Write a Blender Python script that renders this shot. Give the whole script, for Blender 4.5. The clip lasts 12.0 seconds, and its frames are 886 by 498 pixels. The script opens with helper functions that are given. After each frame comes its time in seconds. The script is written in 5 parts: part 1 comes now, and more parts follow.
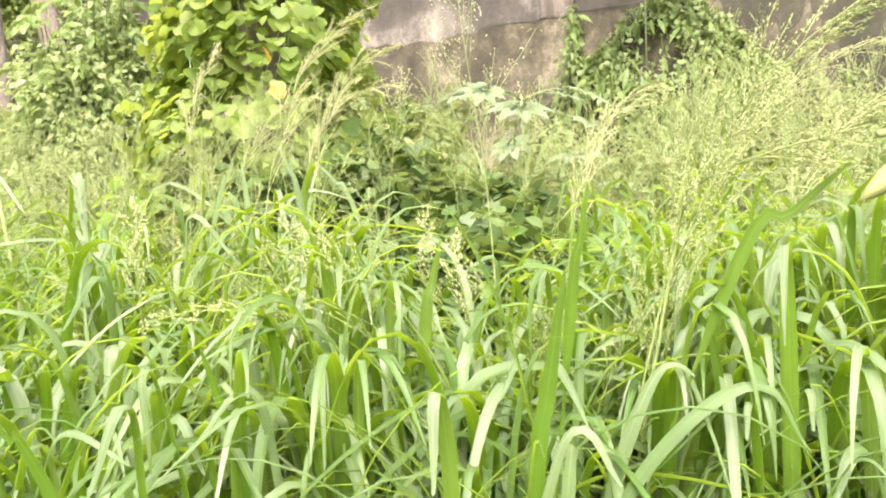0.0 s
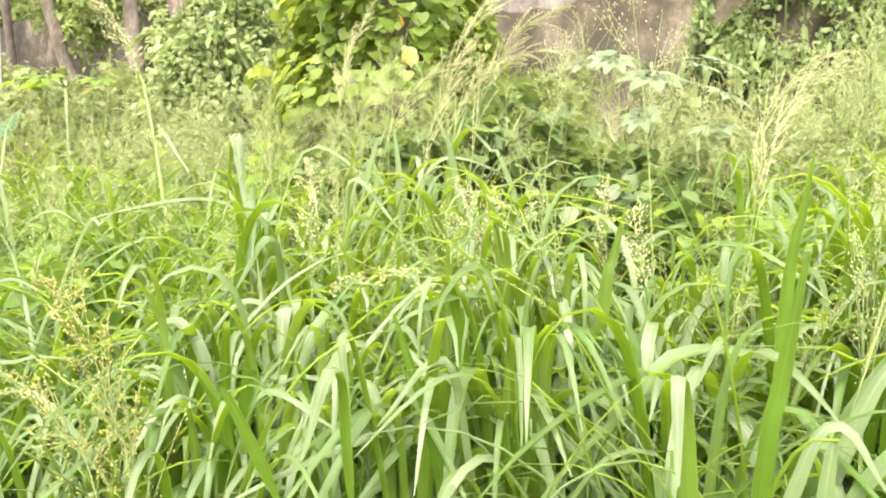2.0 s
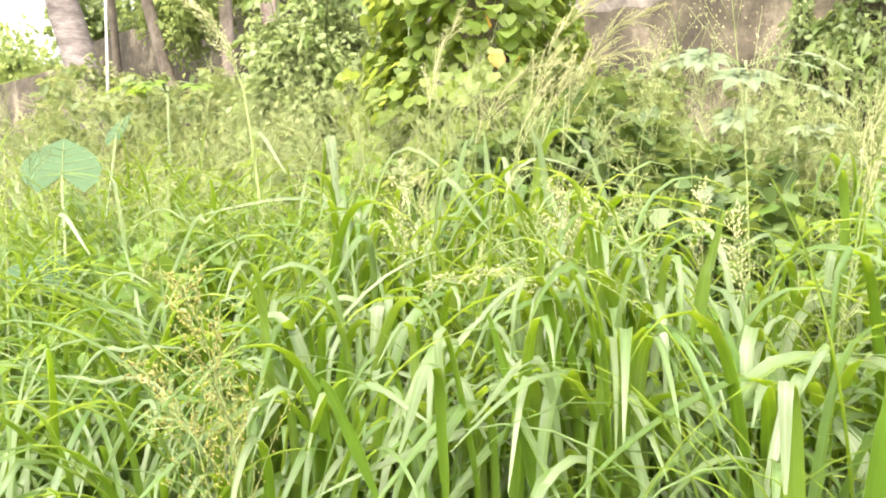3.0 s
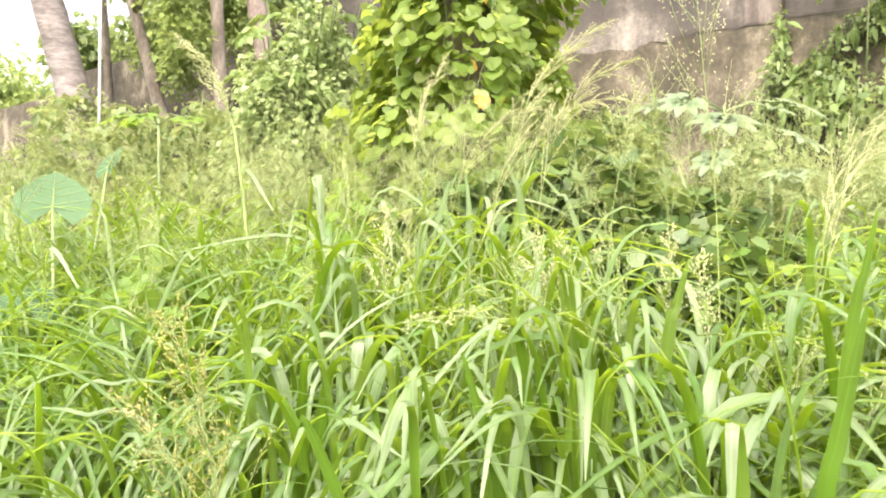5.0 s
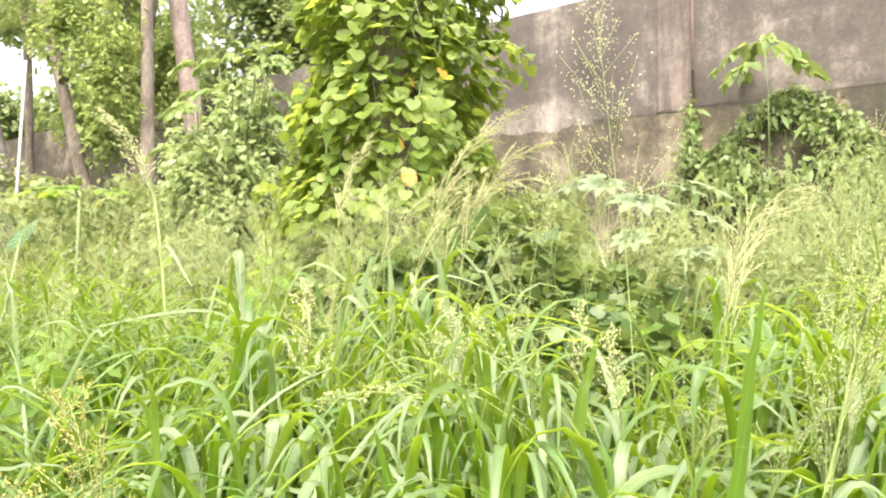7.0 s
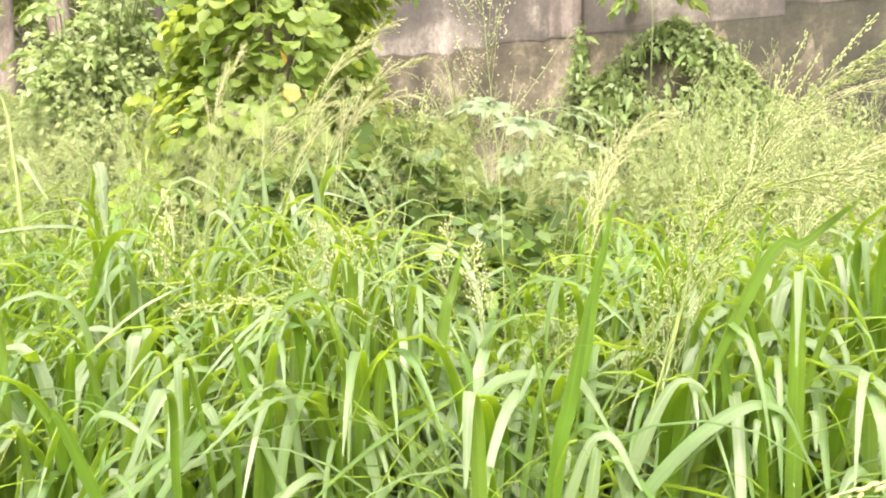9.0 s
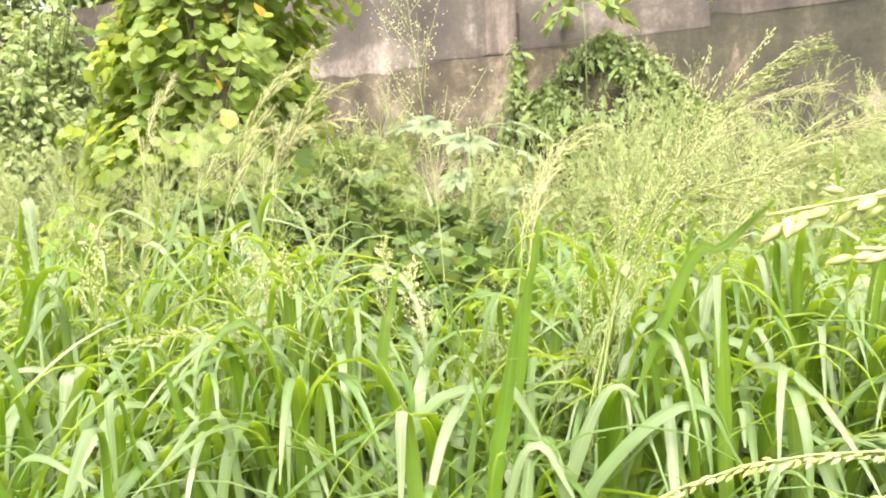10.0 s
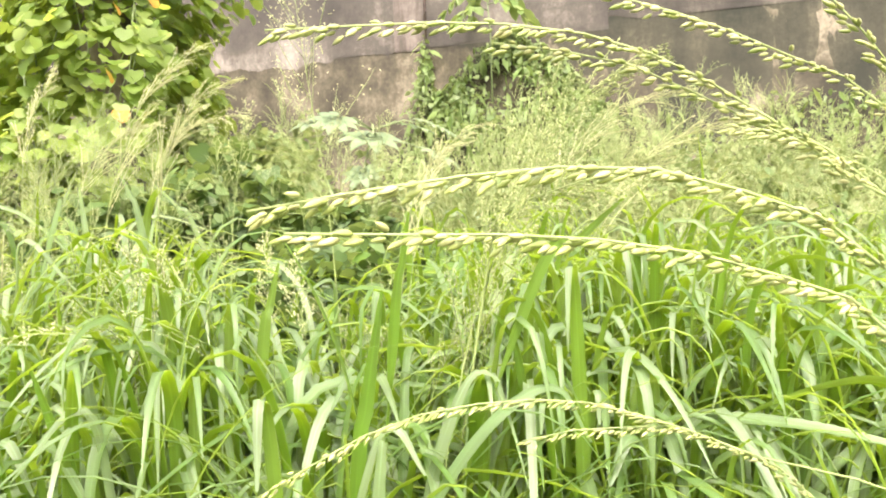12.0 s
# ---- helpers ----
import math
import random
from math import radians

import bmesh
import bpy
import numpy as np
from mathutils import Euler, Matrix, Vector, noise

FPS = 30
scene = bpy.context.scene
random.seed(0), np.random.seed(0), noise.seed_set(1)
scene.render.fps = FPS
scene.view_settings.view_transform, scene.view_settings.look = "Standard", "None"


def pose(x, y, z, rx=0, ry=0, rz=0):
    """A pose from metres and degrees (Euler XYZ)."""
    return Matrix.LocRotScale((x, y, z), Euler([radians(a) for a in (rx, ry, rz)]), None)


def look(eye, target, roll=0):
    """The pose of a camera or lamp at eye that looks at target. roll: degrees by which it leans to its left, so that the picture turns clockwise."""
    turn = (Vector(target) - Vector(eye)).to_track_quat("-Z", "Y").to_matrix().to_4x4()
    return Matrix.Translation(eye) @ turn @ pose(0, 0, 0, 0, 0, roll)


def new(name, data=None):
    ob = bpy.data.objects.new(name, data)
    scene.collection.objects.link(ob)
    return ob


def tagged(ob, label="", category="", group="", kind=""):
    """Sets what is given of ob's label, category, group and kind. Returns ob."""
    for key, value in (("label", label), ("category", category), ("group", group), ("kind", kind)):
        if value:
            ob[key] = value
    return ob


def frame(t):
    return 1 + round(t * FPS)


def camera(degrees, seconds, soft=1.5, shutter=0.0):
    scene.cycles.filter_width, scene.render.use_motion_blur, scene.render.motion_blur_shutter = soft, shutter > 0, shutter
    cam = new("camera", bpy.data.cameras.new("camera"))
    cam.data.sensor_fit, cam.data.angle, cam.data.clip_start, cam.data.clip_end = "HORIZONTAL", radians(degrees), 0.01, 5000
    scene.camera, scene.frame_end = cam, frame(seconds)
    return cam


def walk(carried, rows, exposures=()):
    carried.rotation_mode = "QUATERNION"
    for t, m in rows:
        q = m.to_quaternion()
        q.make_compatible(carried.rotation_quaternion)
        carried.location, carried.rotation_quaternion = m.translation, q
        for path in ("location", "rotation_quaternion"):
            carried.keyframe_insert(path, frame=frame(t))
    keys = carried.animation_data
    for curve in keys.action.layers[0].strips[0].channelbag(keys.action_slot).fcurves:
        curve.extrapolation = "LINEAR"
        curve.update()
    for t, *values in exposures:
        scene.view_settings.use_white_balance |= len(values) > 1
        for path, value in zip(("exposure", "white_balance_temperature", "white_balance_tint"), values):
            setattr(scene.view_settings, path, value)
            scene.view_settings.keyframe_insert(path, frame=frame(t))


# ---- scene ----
cam = camera(62.6, 12.0, soft=2.0)
PATH = [
    (0, (0.02, -0.088, 1.395), (0.01, 1.912, 1.372), -1.5),
    (0.5, (-0.012, -0.071, 1.4), (-0.006, 1.929, 1.391), -1.2),
    (1, (-0.047, -0.061, 1.401), (-0.084, 1.938, 1.366), -0.2),
    (1.5, (-0.094, -0.048, 1.398), (-0.166, 1.951, 1.356), 0.5),
    (2, (-0.151, -0.046, 1.392), (-0.41, 1.935, 1.293), 0.5),
    (2.5, (-0.176, -0.05, 1.388), (-0.597, 1.903, 1.282), 0.6),
    (3, (-0.172, -0.064, 1.389), (-0.645, 1.876, 1.292), 0.9),
    (4.8, (-0.145, -0.116, 1.407), (-0.591, 1.833, 1.372), 1.8),
    (5, (-0.142, -0.118, 1.408), (-0.585, 1.833, 1.401), 1.8),
    (5.5, (-0.141, -0.124, 1.404), (-0.573, 1.828, 1.466), 1.3),
    (6, (-0.13, -0.123, 1.41), (-0.547, 1.83, 1.521), 0.8),
    (6.5, (-0.119, -0.126, 1.414), (-0.487, 1.83, 1.609), 1.2),
    (7, (-0.106, -0.135, 1.411), (-0.373, 1.836, 1.614), 1.7),
    (7.2, (-0.095, -0.133, 1.41), (-0.292, 1.85, 1.585), 1.7),
    (8.8, (-0.055, -0.142, 1.389), (-0.06, 1.858, 1.407), 1.9),
    (9, (-0.046, -0.135, 1.389), (-0.026, 1.865, 1.396), 1.8),
    (9.5, (-0.032, -0.135, 1.391), (0.028, 1.864, 1.423), 0.3),
    (10, (-0.012, -0.153, 1.394), (0.138, 1.84, 1.449), -1.1),
    (10.5, (0.008, -0.174, 1.395), (0.244, 1.81, 1.464), -1.7),
    (11, (0.029, -0.194, 1.392), (0.323, 1.783, 1.479), -2.1),
    (11.5, (0.048, -0.205, 1.388), (0.381, 1.766, 1.458), -1.7),
    (12, (0.066, -0.218, 1.388), (0.436, 1.747, 1.427), -1.7),
]
walk(cam, [(t, look(eye, target, roll)) for t, eye, target, roll in PATH], [(0, 2.42, 6750, 19), (12, 2.42, 6750, 19)])


# ---- light ----
SUN_UP, SUN_ROUND = radians(54), radians(186)
world = bpy.data.worlds.new("sky")
scene.world = world
world.use_nodes = True
sky = world.node_tree.nodes.new("ShaderNodeTexSky")
sky.sky_type, sky.sun_disc = "NISHITA", False
sky.sun_elevation, sky.sun_rotation = SUN_UP, SUN_ROUND
sky.air_density, sky.dust_density, sky.ozone_density = 1.0, 6.0, 0.5
world.node_tree.nodes["Background"].inputs["Strength"].default_value = 0.15
haze = world.node_tree.nodes.new("ShaderNodeHueSaturation")
haze.inputs["Saturation"].default_value = 0.4
world.node_tree.links.new(sky.outputs[0], haze.inputs["Color"])
world.node_tree.links.new(haze.outputs[0], world.node_tree.nodes["Background"].inputs["Color"])
sun = new("sun", bpy.data.lights.new("sun", "SUN"))
sun.data.energy, sun.data.angle, sun.data.color = 0.8, radians(40), (1.0, 0.94, 0.84)
sun_way = Vector((math.sin(SUN_ROUND) * math.cos(SUN_UP), math.cos(SUN_ROUND) * math.cos(SUN_UP), math.sin(SUN_UP)))
sun.matrix_world = look(sun_way * 30, (0, 0, 0))


# ---- materials ----
def shader(name):
    m = bpy.data.materials.new(name)
    m.use_nodes = True
    n, l = m.node_tree.nodes, m.node_tree.links
    return m, n, l, n["Principled BSDF"], n["Material Output"]


def ramp(n, stops):
    r = n.new("ShaderNodeValToRGB")
    while len(r.color_ramp.elements) < len(stops):
        r.color_ramp.elements.new(0.5)
    for e, (p, c) in zip(r.color_ramp.elements, stops):
        e.position, e.color = p, (*c, 1)
    return r


def leaf_material(name, colours, through_colour, share=0.4, rough=0.45, gloss=0.5, coat=0.0, vein=60.0, relief=0.25, streaks=False, by_object=False):
    """A living leaf: colour differs from leaf to leaf, with blotches, fine veins and light let through."""
    m, n, l, bsdf, out = shader(name)
    pick = n.new("ShaderNodeObjectInfo" if by_object else "ShaderNodeNewGeometry")
    tone = ramp(n, [(i / max(1, len(colours) - 1), c) for i, c in enumerate(colours)])
    l.new(pick.outputs["Random" if by_object else "Random Per Island"], tone.inputs[0])
    where = n.new("ShaderNodeTexCoord")
    blotch = n.new("ShaderNodeTexNoise")
    blotch.inputs["Scale"].default_value, blotch.inputs["Detail"].default_value = 14, 5
    l.new(where.outputs["Object"], blotch.inputs["Vector"])
    shift = n.new("ShaderNodeHueSaturation")
    spread = n.new("ShaderNodeMapRange")
    spread.inputs["To Min"].default_value, spread.inputs["To Max"].default_value = 0.72, 1.3
    l.new(blotch.outputs["Fac"], spread.inputs["Value"])
    l.new(spread.outputs[0], shift.inputs["Value"])
    l.new(tone.outputs[0], shift.inputs["Color"])
    if streaks:
        along = n.new("ShaderNodeUVMap")
        along.uv_map = "blade"
        thin = n.new("ShaderNodeMapping")
        thin.inputs["Scale"].default_value = (14, 3, 1)
        fibre = n.new("ShaderNodeTexNoise")
        fibre.inputs["Scale"].default_value, fibre.inputs["Detail"].default_value = 1, 3
        l.new(along.outputs[0], thin.inputs["Vector"])
        l.new(thin.outputs[0], fibre.inputs["Vector"])
        split = n.new("ShaderNodeSeparateXYZ")
        l.new(along.outputs[0], split.inputs[0])
        rib = n.new("ShaderNodeMath")
        rib.operation = "COMPARE"
        rib.inputs[1].default_value, rib.inputs[2].default_value = 0.5, 0.06
        l.new(split.outputs[0], rib.inputs[0])
        level = n.new("ShaderNodeMapRange")
        level.inputs["From Min"].default_value, level.inputs["From Max"].default_value = 0.3, 0.7
        level.inputs["To Min"].default_value, level.inputs["To Max"].default_value = 0.7, 1.26
        l.new(fibre.outputs["Fac"], level.inputs["Value"])
        lift = n.new("ShaderNodeMath")
        lift.operation = "MULTIPLY_ADD"
        lift.inputs[1].default_value = 0.35
        l.new(rib.outputs[0], lift.inputs[0])
        l.new(level.outputs[0], lift.inputs[2])
        stripe = n.new("ShaderNodeHueSaturation")
        l.new(shift.outputs[0], stripe.inputs["Color"])
        l.new(lift.outputs[0], stripe.inputs["Value"])
        shift = stripe
    l.new(shift.outputs[0], bsdf.inputs["Base Color"])
    fine = n.new("ShaderNodeTexNoise")
    fine.inputs["Scale"].default_value, fine.inputs["Detail"].default_value = vein * 4, 3
    l.new(where.outputs["Object"], fine.inputs["Vector"])
    bump = n.new("ShaderNodeBump")
    bump.inputs["Strength"].default_value, bump.inputs["Distance"].default_value = relief, 0.002
    l.new(fine.outputs["Fac"], bump.inputs["Height"])
    l.new(bump.outputs[0], bsdf.inputs["Normal"])
    bsdf.inputs["Roughness"].default_value = rough
    bsdf.inputs["Specular IOR Level"].default_value = gloss
    bsdf.inputs["Coat Weight"].default_value, bsdf.inputs["Coat Roughness"].default_value = coat, 0.55
    glow = n.new("ShaderNodeBsdfTranslucent")
    tint = n.new("ShaderNodeMix")
    tint.data_type, tint.blend_type = "RGBA", "MIX"
    tint.inputs["Factor"].default_value = 0.55
    l.new(shift.outputs[0], tint.inputs["A"])
    tint.inputs["B"].default_value = (*through_colour, 1)
    l.new(tint.outputs["Result"], glow.inputs["Color"])
    mix = n.new("ShaderNodeMixShader")
    mix.inputs[0].default_value = share
    l.new(bsdf.outputs[0], mix.inputs[1])
    l.new(glow.outputs[0], mix.inputs[2])
    l.new(mix.outputs[0], out.inputs["Surface"])
    return m


def rough_material(name, stops, scale=3.0, fine=60.0, rough=0.9, depth=0.01, stretch=(1, 1, 1), strength=0.6):
    """Bark, plaster, soil or dry stalks: two scales of noise in the colour, relief from the finer one."""
    m, n, l, bsdf, out = shader(name)
    where = n.new("ShaderNodeTexCoord")
    size = n.new("ShaderNodeMapping")
    size.inputs["Scale"].default_value = stretch
    l.new(where.outputs["Object"], size.inputs["Vector"])
    big, small = n.new("ShaderNodeTexNoise"), n.new("ShaderNodeTexNoise")
    for t, s, d in ((big, scale, 6), (small, fine, 8)):
        t.inputs["Scale"].default_value, t.inputs["Detail"].default_value = s, d
        t.inputs["Roughness"].default_value = 0.65
        l.new(size.outputs[0], t.inputs["Vector"])
    add = n.new("ShaderNodeMath")
    add.operation = "MULTIPLY_ADD"
    add.inputs[1].default_value = 0.45
    half = n.new("ShaderNodeMath")
    half.operation = "MULTIPLY"
    half.inputs[1].default_value = 0.62
    l.new(big.outputs["Fac"], half.inputs[0])
    l.new(small.outputs["Fac"], add.inputs[0])
    l.new(half.outputs[0], add.inputs[2])
    tone = ramp(n, stops)
    l.new(add.outputs[0], tone.inputs[0])
    l.new(tone.outputs[0], bsdf.inputs["Base Color"])
    bump = n.new("ShaderNodeBump")
    bump.inputs["Strength"].default_value, bump.inputs["Distance"].default_value = strength, depth
    l.new(add.outputs[0], bump.inputs["Height"])
    l.new(bump.outputs[0], bsdf.inputs["Normal"])
    bsdf.inputs["Roughness"].default_value = rough
    return m


GRASS = leaf_material("broad_grass_underside", [(0.075, 0.16, 0.014), (0.11, 0.2, 0.024), (0.15, 0.24, 0.046), (0.195, 0.275, 0.08)], (0.8, 0.98, 0.1), 0.63, 0.5, 0.4, 0.1, streaks=True)
GRASS_TOP = leaf_material("broad_grass_upper_side", [(0.09, 0.17, 0.042), (0.13, 0.208, 0.072), (0.168, 0.24, 0.108), (0.225, 0.288, 0.16)], (0.8, 0.98, 0.1), 0.55, 0.45, 0.6, 0.35, streaks=True)
GRASS_ONE = leaf_material("single_blade_underside", [(0.067, 0.145, 0.012), (0.097, 0.185, 0.02), (0.13, 0.215, 0.035)], (0.66, 0.82, 0.08), 0.6, 0.5, 0.4, 0.1, streaks=True, by_object=True)
GRASS_ONE_TOP = leaf_material("single_blade_upper_side", [(0.115, 0.19, 0.065), (0.16, 0.23, 0.1), (0.225, 0.288, 0.16)], (0.8, 0.98, 0.1), 0.55, 0.45, 0.6, 0.35, streaks=True, by_object=True)
FINE = leaf_material("fine_grass_blade", [(0.1, 0.16, 0.045), (0.16, 0.215, 0.065), (0.225, 0.25, 0.1), (0.31, 0.28, 0.15)], (0.44, 0.47, 0.14), 0.45, 0.48, 0.4)
ARCH = leaf_material("arching_grass_underside", [(0.062, 0.135, 0.014), (0.098, 0.18, 0.028), (0.145, 0.225, 0.055)], (0.7, 0.9, 0.1), 0.58, 0.46, 0.5, 0.15, streaks=True)
ARCH_TOP = leaf_material("arching_grass_upper_side", [(0.085, 0.165, 0.04), (0.14, 0.22, 0.075), (0.22, 0.29, 0.145)], (0.74, 0.94, 0.1), 0.54, 0.45, 0.6, 0.4, streaks=True)
SEED = leaf_material("grass_seed", [(0.25, 0.31, 0.1), (0.35, 0.39, 0.15), (0.48, 0.47, 0.25)], (0.7, 0.7, 0.36), 0.08, 0.5, 0.4, relief=0.0)
SEED_PALE = leaf_material("pale_grass_seed", [(0.42, 0.45, 0.19), (0.52, 0.53, 0.26), (0.62, 0.6, 0.35)], (0.75, 0.74, 0.4), 0.15, 0.5, 0.4, relief=0.0)
GOLD = leaf_material("golden_grass_seed", [(0.25, 0.23, 0.05), (0.35, 0.325, 0.08), (0.46, 0.43, 0.14)], (0.6, 0.56, 0.16), 0.1, 0.5, 0.4, relief=0.0)
STALK = leaf_material("seed_stalk", [(0.21, 0.29, 0.085), (0.31, 0.36, 0.14)], (0.52, 0.58, 0.2), 0.08, 0.5, 0.4, relief=0.0)
VINE = leaf_material("vine_leaf", [(0.1, 0.17, 0.028), (0.15, 0.222, 0.042), (0.2, 0.275, 0.064), (0.26, 0.325, 0.1)], (0.55, 0.66, 0.08), 0.54, 0.5, 0.3)
VINE_ONE = leaf_material("single_vine_leaf", [(0.1, 0.17, 0.032), (0.15, 0.222, 0.052), (0.2, 0.275, 0.08), (0.26, 0.325, 0.12)], (0.55, 0.66, 0.08), 0.52, 0.5, 0.35, by_object=True)
YELLOW = leaf_material("withering_leaf", [(0.34, 0.16, 0.015), (0.36, 0.22, 0.02), (0.26, 0.1, 0.03)], (0.5, 0.3, 0.02), 0.3, 0.5, 0.3, by_object=True)
SHRUB = leaf_material("shrub_leaf", [(0.19, 0.265, 0.1), (0.265, 0.345, 0.14), (0.33, 0.4, 0.19)], (0.54, 0.62, 0.22), 0.46, 0.45, 0.5)
SPRIG = leaf_material("young_leaf", [(0.11, 0.185, 0.05), (0.155, 0.235, 0.068), (0.2, 0.28, 0.09)], (0.5, 0.58, 0.14), 0.45, 0.45, 0.4)
WALL_LEAF = leaf_material("wall_creeper_leaf", [(0.09, 0.145, 0.045), (0.14, 0.2, 0.066), (0.205, 0.262, 0.11)], (0.46, 0.53, 0.16), 0.42, 0.45, 0.4)
LIME = leaf_material("lime_leaf", [(0.14, 0.26, 0.03), (0.19, 0.31, 0.04)], (0.45, 0.6, 0.06), 0.48, 0.42, 0.5, 0.15, by_object=True)
HERB = leaf_material("weed_leaf", [(0.085, 0.14, 0.045), (0.13, 0.19, 0.065), (0.18, 0.23, 0.085), (0.25, 0.26, 0.12)], (0.44, 0.5, 0.14), 0.42, 0.5, 0.35)
LOW = leaf_material("low_weed_leaf", [(0.08, 0.165, 0.025), (0.12, 0.21, 0.04), (0.16, 0.25, 0.06)], (0.6, 0.8, 0.1), 0.5, 0.5, 0.3)
MOUND = leaf_material("creeper_leaf", [(0.05, 0.095, 0.026), (0.08, 0.135, 0.038), (0.12, 0.18, 0.055)], (0.36, 0.46, 0.09), 0.36, 0.45, 0.4)
PALE = leaf_material("palmate_leaf", [(0.17, 0.245, 0.125), (0.23, 0.3, 0.175)], (0.5, 0.62, 0.28), 0.42, 0.45, 0.5, 0.15, by_object=True)
BROAD = leaf_material("elephant_ear_leaf", [(0.07, 0.135, 0.06), (0.085, 0.15, 0.07)], (0.2, 0.36, 0.12), 0.3, 0.65, 0.2, by_object=True)
TREE = leaf_material("tree_leaf", [(0.14, 0.2, 0.08), (0.2, 0.265, 0.11), (0.27, 0.325, 0.145)], (0.48, 0.58, 0.17), 0.5, 0.5, 0.4)
TREE_LIGHT = leaf_material("feathery_tree_leaf", [(0.16, 0.23, 0.07), (0.23, 0.31, 0.095), (0.3, 0.36, 0.13)], (0.54, 0.62, 0.17), 0.5, 0.5, 0.35)
FROND = leaf_material("palm_frond", [(0.11, 0.17, 0.06), (0.16, 0.21, 0.08), (0.28, 0.22, 0.12)], (0.38, 0.44, 0.14), 0.38, 0.45, 0.4)
STEM = rough_material("green_stem", [(0.3, (0.09, 0.14, 0.05)), (0.7, (0.2, 0.25, 0.1))], 8, 90, 0.6, 0.002)
BARK = rough_material("grey_bark", [(0.38, (0.06, 0.05, 0.037)), (0.52, (0.15, 0.125, 0.095)), (0.66, (0.26, 0.225, 0.18))], 4, 40, 0.9, 0.012, (1, 1, 0.35))
PALM_BARK = rough_material("coconut_bark", [(0.4, (0.085, 0.072, 0.062)), (0.52, (0.15, 0.13, 0.115)), (0.64, (0.25, 0.225, 0.205))], 3, 14, 0.9, 0.02, (1, 1, 4))
RED_BARK = rough_material("reddish_bark", [(0.36, (0.09, 0.07, 0.055)), (0.52, (0.19, 0.15, 0.122)), (0.68, (0.32, 0.265, 0.22))], 4, 40, 0.9, 0.01, (1, 1, 0.6))
SOIL = rough_material("soil", [(0.36, (0.018, 0.024, 0.008)), (0.5, (0.034, 0.046, 0.015)), (0.66, (0.06, 0.066, 0.026))], 2, 30, 1.0, 0.03)
POLE = rough_material("white_pole_paint", [(0.3, (0.2, 0.2, 0.17)), (0.6, (0.38, 0.38, 0.33))], 4, 40, 0.6, 0.002)
DARK_STEM = rough_material("dark_vine_stem", [(0.35, (0.05, 0.04, 0.035)), (0.6, (0.13, 0.09, 0.07))], 9, 80, 0.7, 0.003)

PLASTER_FOOT, WALL_TOP = 3.37, 4.63


def plaster_material(name, stops, streak, sunlit=0.0):
    """Old plaster: blotches, downward streaks of damp, fine grit."""
    m, n, l, bsdf, out = shader(name)
    where = n.new("ShaderNodeTexCoord")
    parts = []
    for stretch, scale, detail in (((1, 1, 1), 1.2, 10), ((3.2, 3.2, 0.5), 1.2, 7), ((1, 1, 1), 26, 6)):
        size, t = n.new("ShaderNodeMapping"), n.new("ShaderNodeTexNoise")
        size.inputs["Scale"].default_value = stretch
        t.inputs["Scale"].default_value, t.inputs["Detail"].default_value, t.inputs["Roughness"].default_value = scale, detail, 0.7
        l.new(where.outputs["Object"], size.inputs["Vector"])
        l.new(size.outputs[0], t.inputs["Vector"])
        parts.append(t)
    one, two = n.new("ShaderNodeMix"), n.new("ShaderNodeMix")
    one.inputs["Factor"].default_value, two.inputs["Factor"].default_value = streak, 0.14
    l.new(parts[0].outputs["Fac"], one.inputs["A"])
    l.new(parts[1].outputs["Fac"], one.inputs["B"])
    l.new(one.outputs["Result"], two.inputs["A"])
    l.new(parts[2].outputs["Fac"], two.inputs["B"])
    tone = ramp(n, stops)
    if sunlit:
        # a paler band with a cloudy edge: sunlit haze painted along one stretch of the plaster's foot
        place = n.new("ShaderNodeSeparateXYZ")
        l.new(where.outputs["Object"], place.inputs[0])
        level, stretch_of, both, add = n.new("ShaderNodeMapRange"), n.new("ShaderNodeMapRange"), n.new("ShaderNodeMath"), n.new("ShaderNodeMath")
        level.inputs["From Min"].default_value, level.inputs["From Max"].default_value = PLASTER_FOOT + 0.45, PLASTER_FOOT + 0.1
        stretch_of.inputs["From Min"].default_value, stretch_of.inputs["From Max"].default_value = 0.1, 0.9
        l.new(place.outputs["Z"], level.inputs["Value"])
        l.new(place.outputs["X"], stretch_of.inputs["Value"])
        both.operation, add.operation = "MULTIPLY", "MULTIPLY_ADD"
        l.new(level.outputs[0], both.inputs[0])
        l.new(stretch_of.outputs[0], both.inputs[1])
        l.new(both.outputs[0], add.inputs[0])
        add.inputs[1].default_value = sunlit
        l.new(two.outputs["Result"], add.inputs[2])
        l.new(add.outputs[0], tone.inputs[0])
    else:
        l.new(two.outputs["Result"], tone.inputs[0])
    l.new(tone.outputs[0], bsdf.inputs["Base Color"])
    bump = n.new("ShaderNodeBump")
    bump.inputs["Strength"].default_value, bump.inputs["Distance"].default_value = 0.7, 0.02
    l.new(two.outputs["Result"], bump.inputs["Height"])
    l.new(bump.outputs[0], bsdf.inputs["Normal"])
    bsdf.inputs["Roughness"].default_value = 0.92
    return m


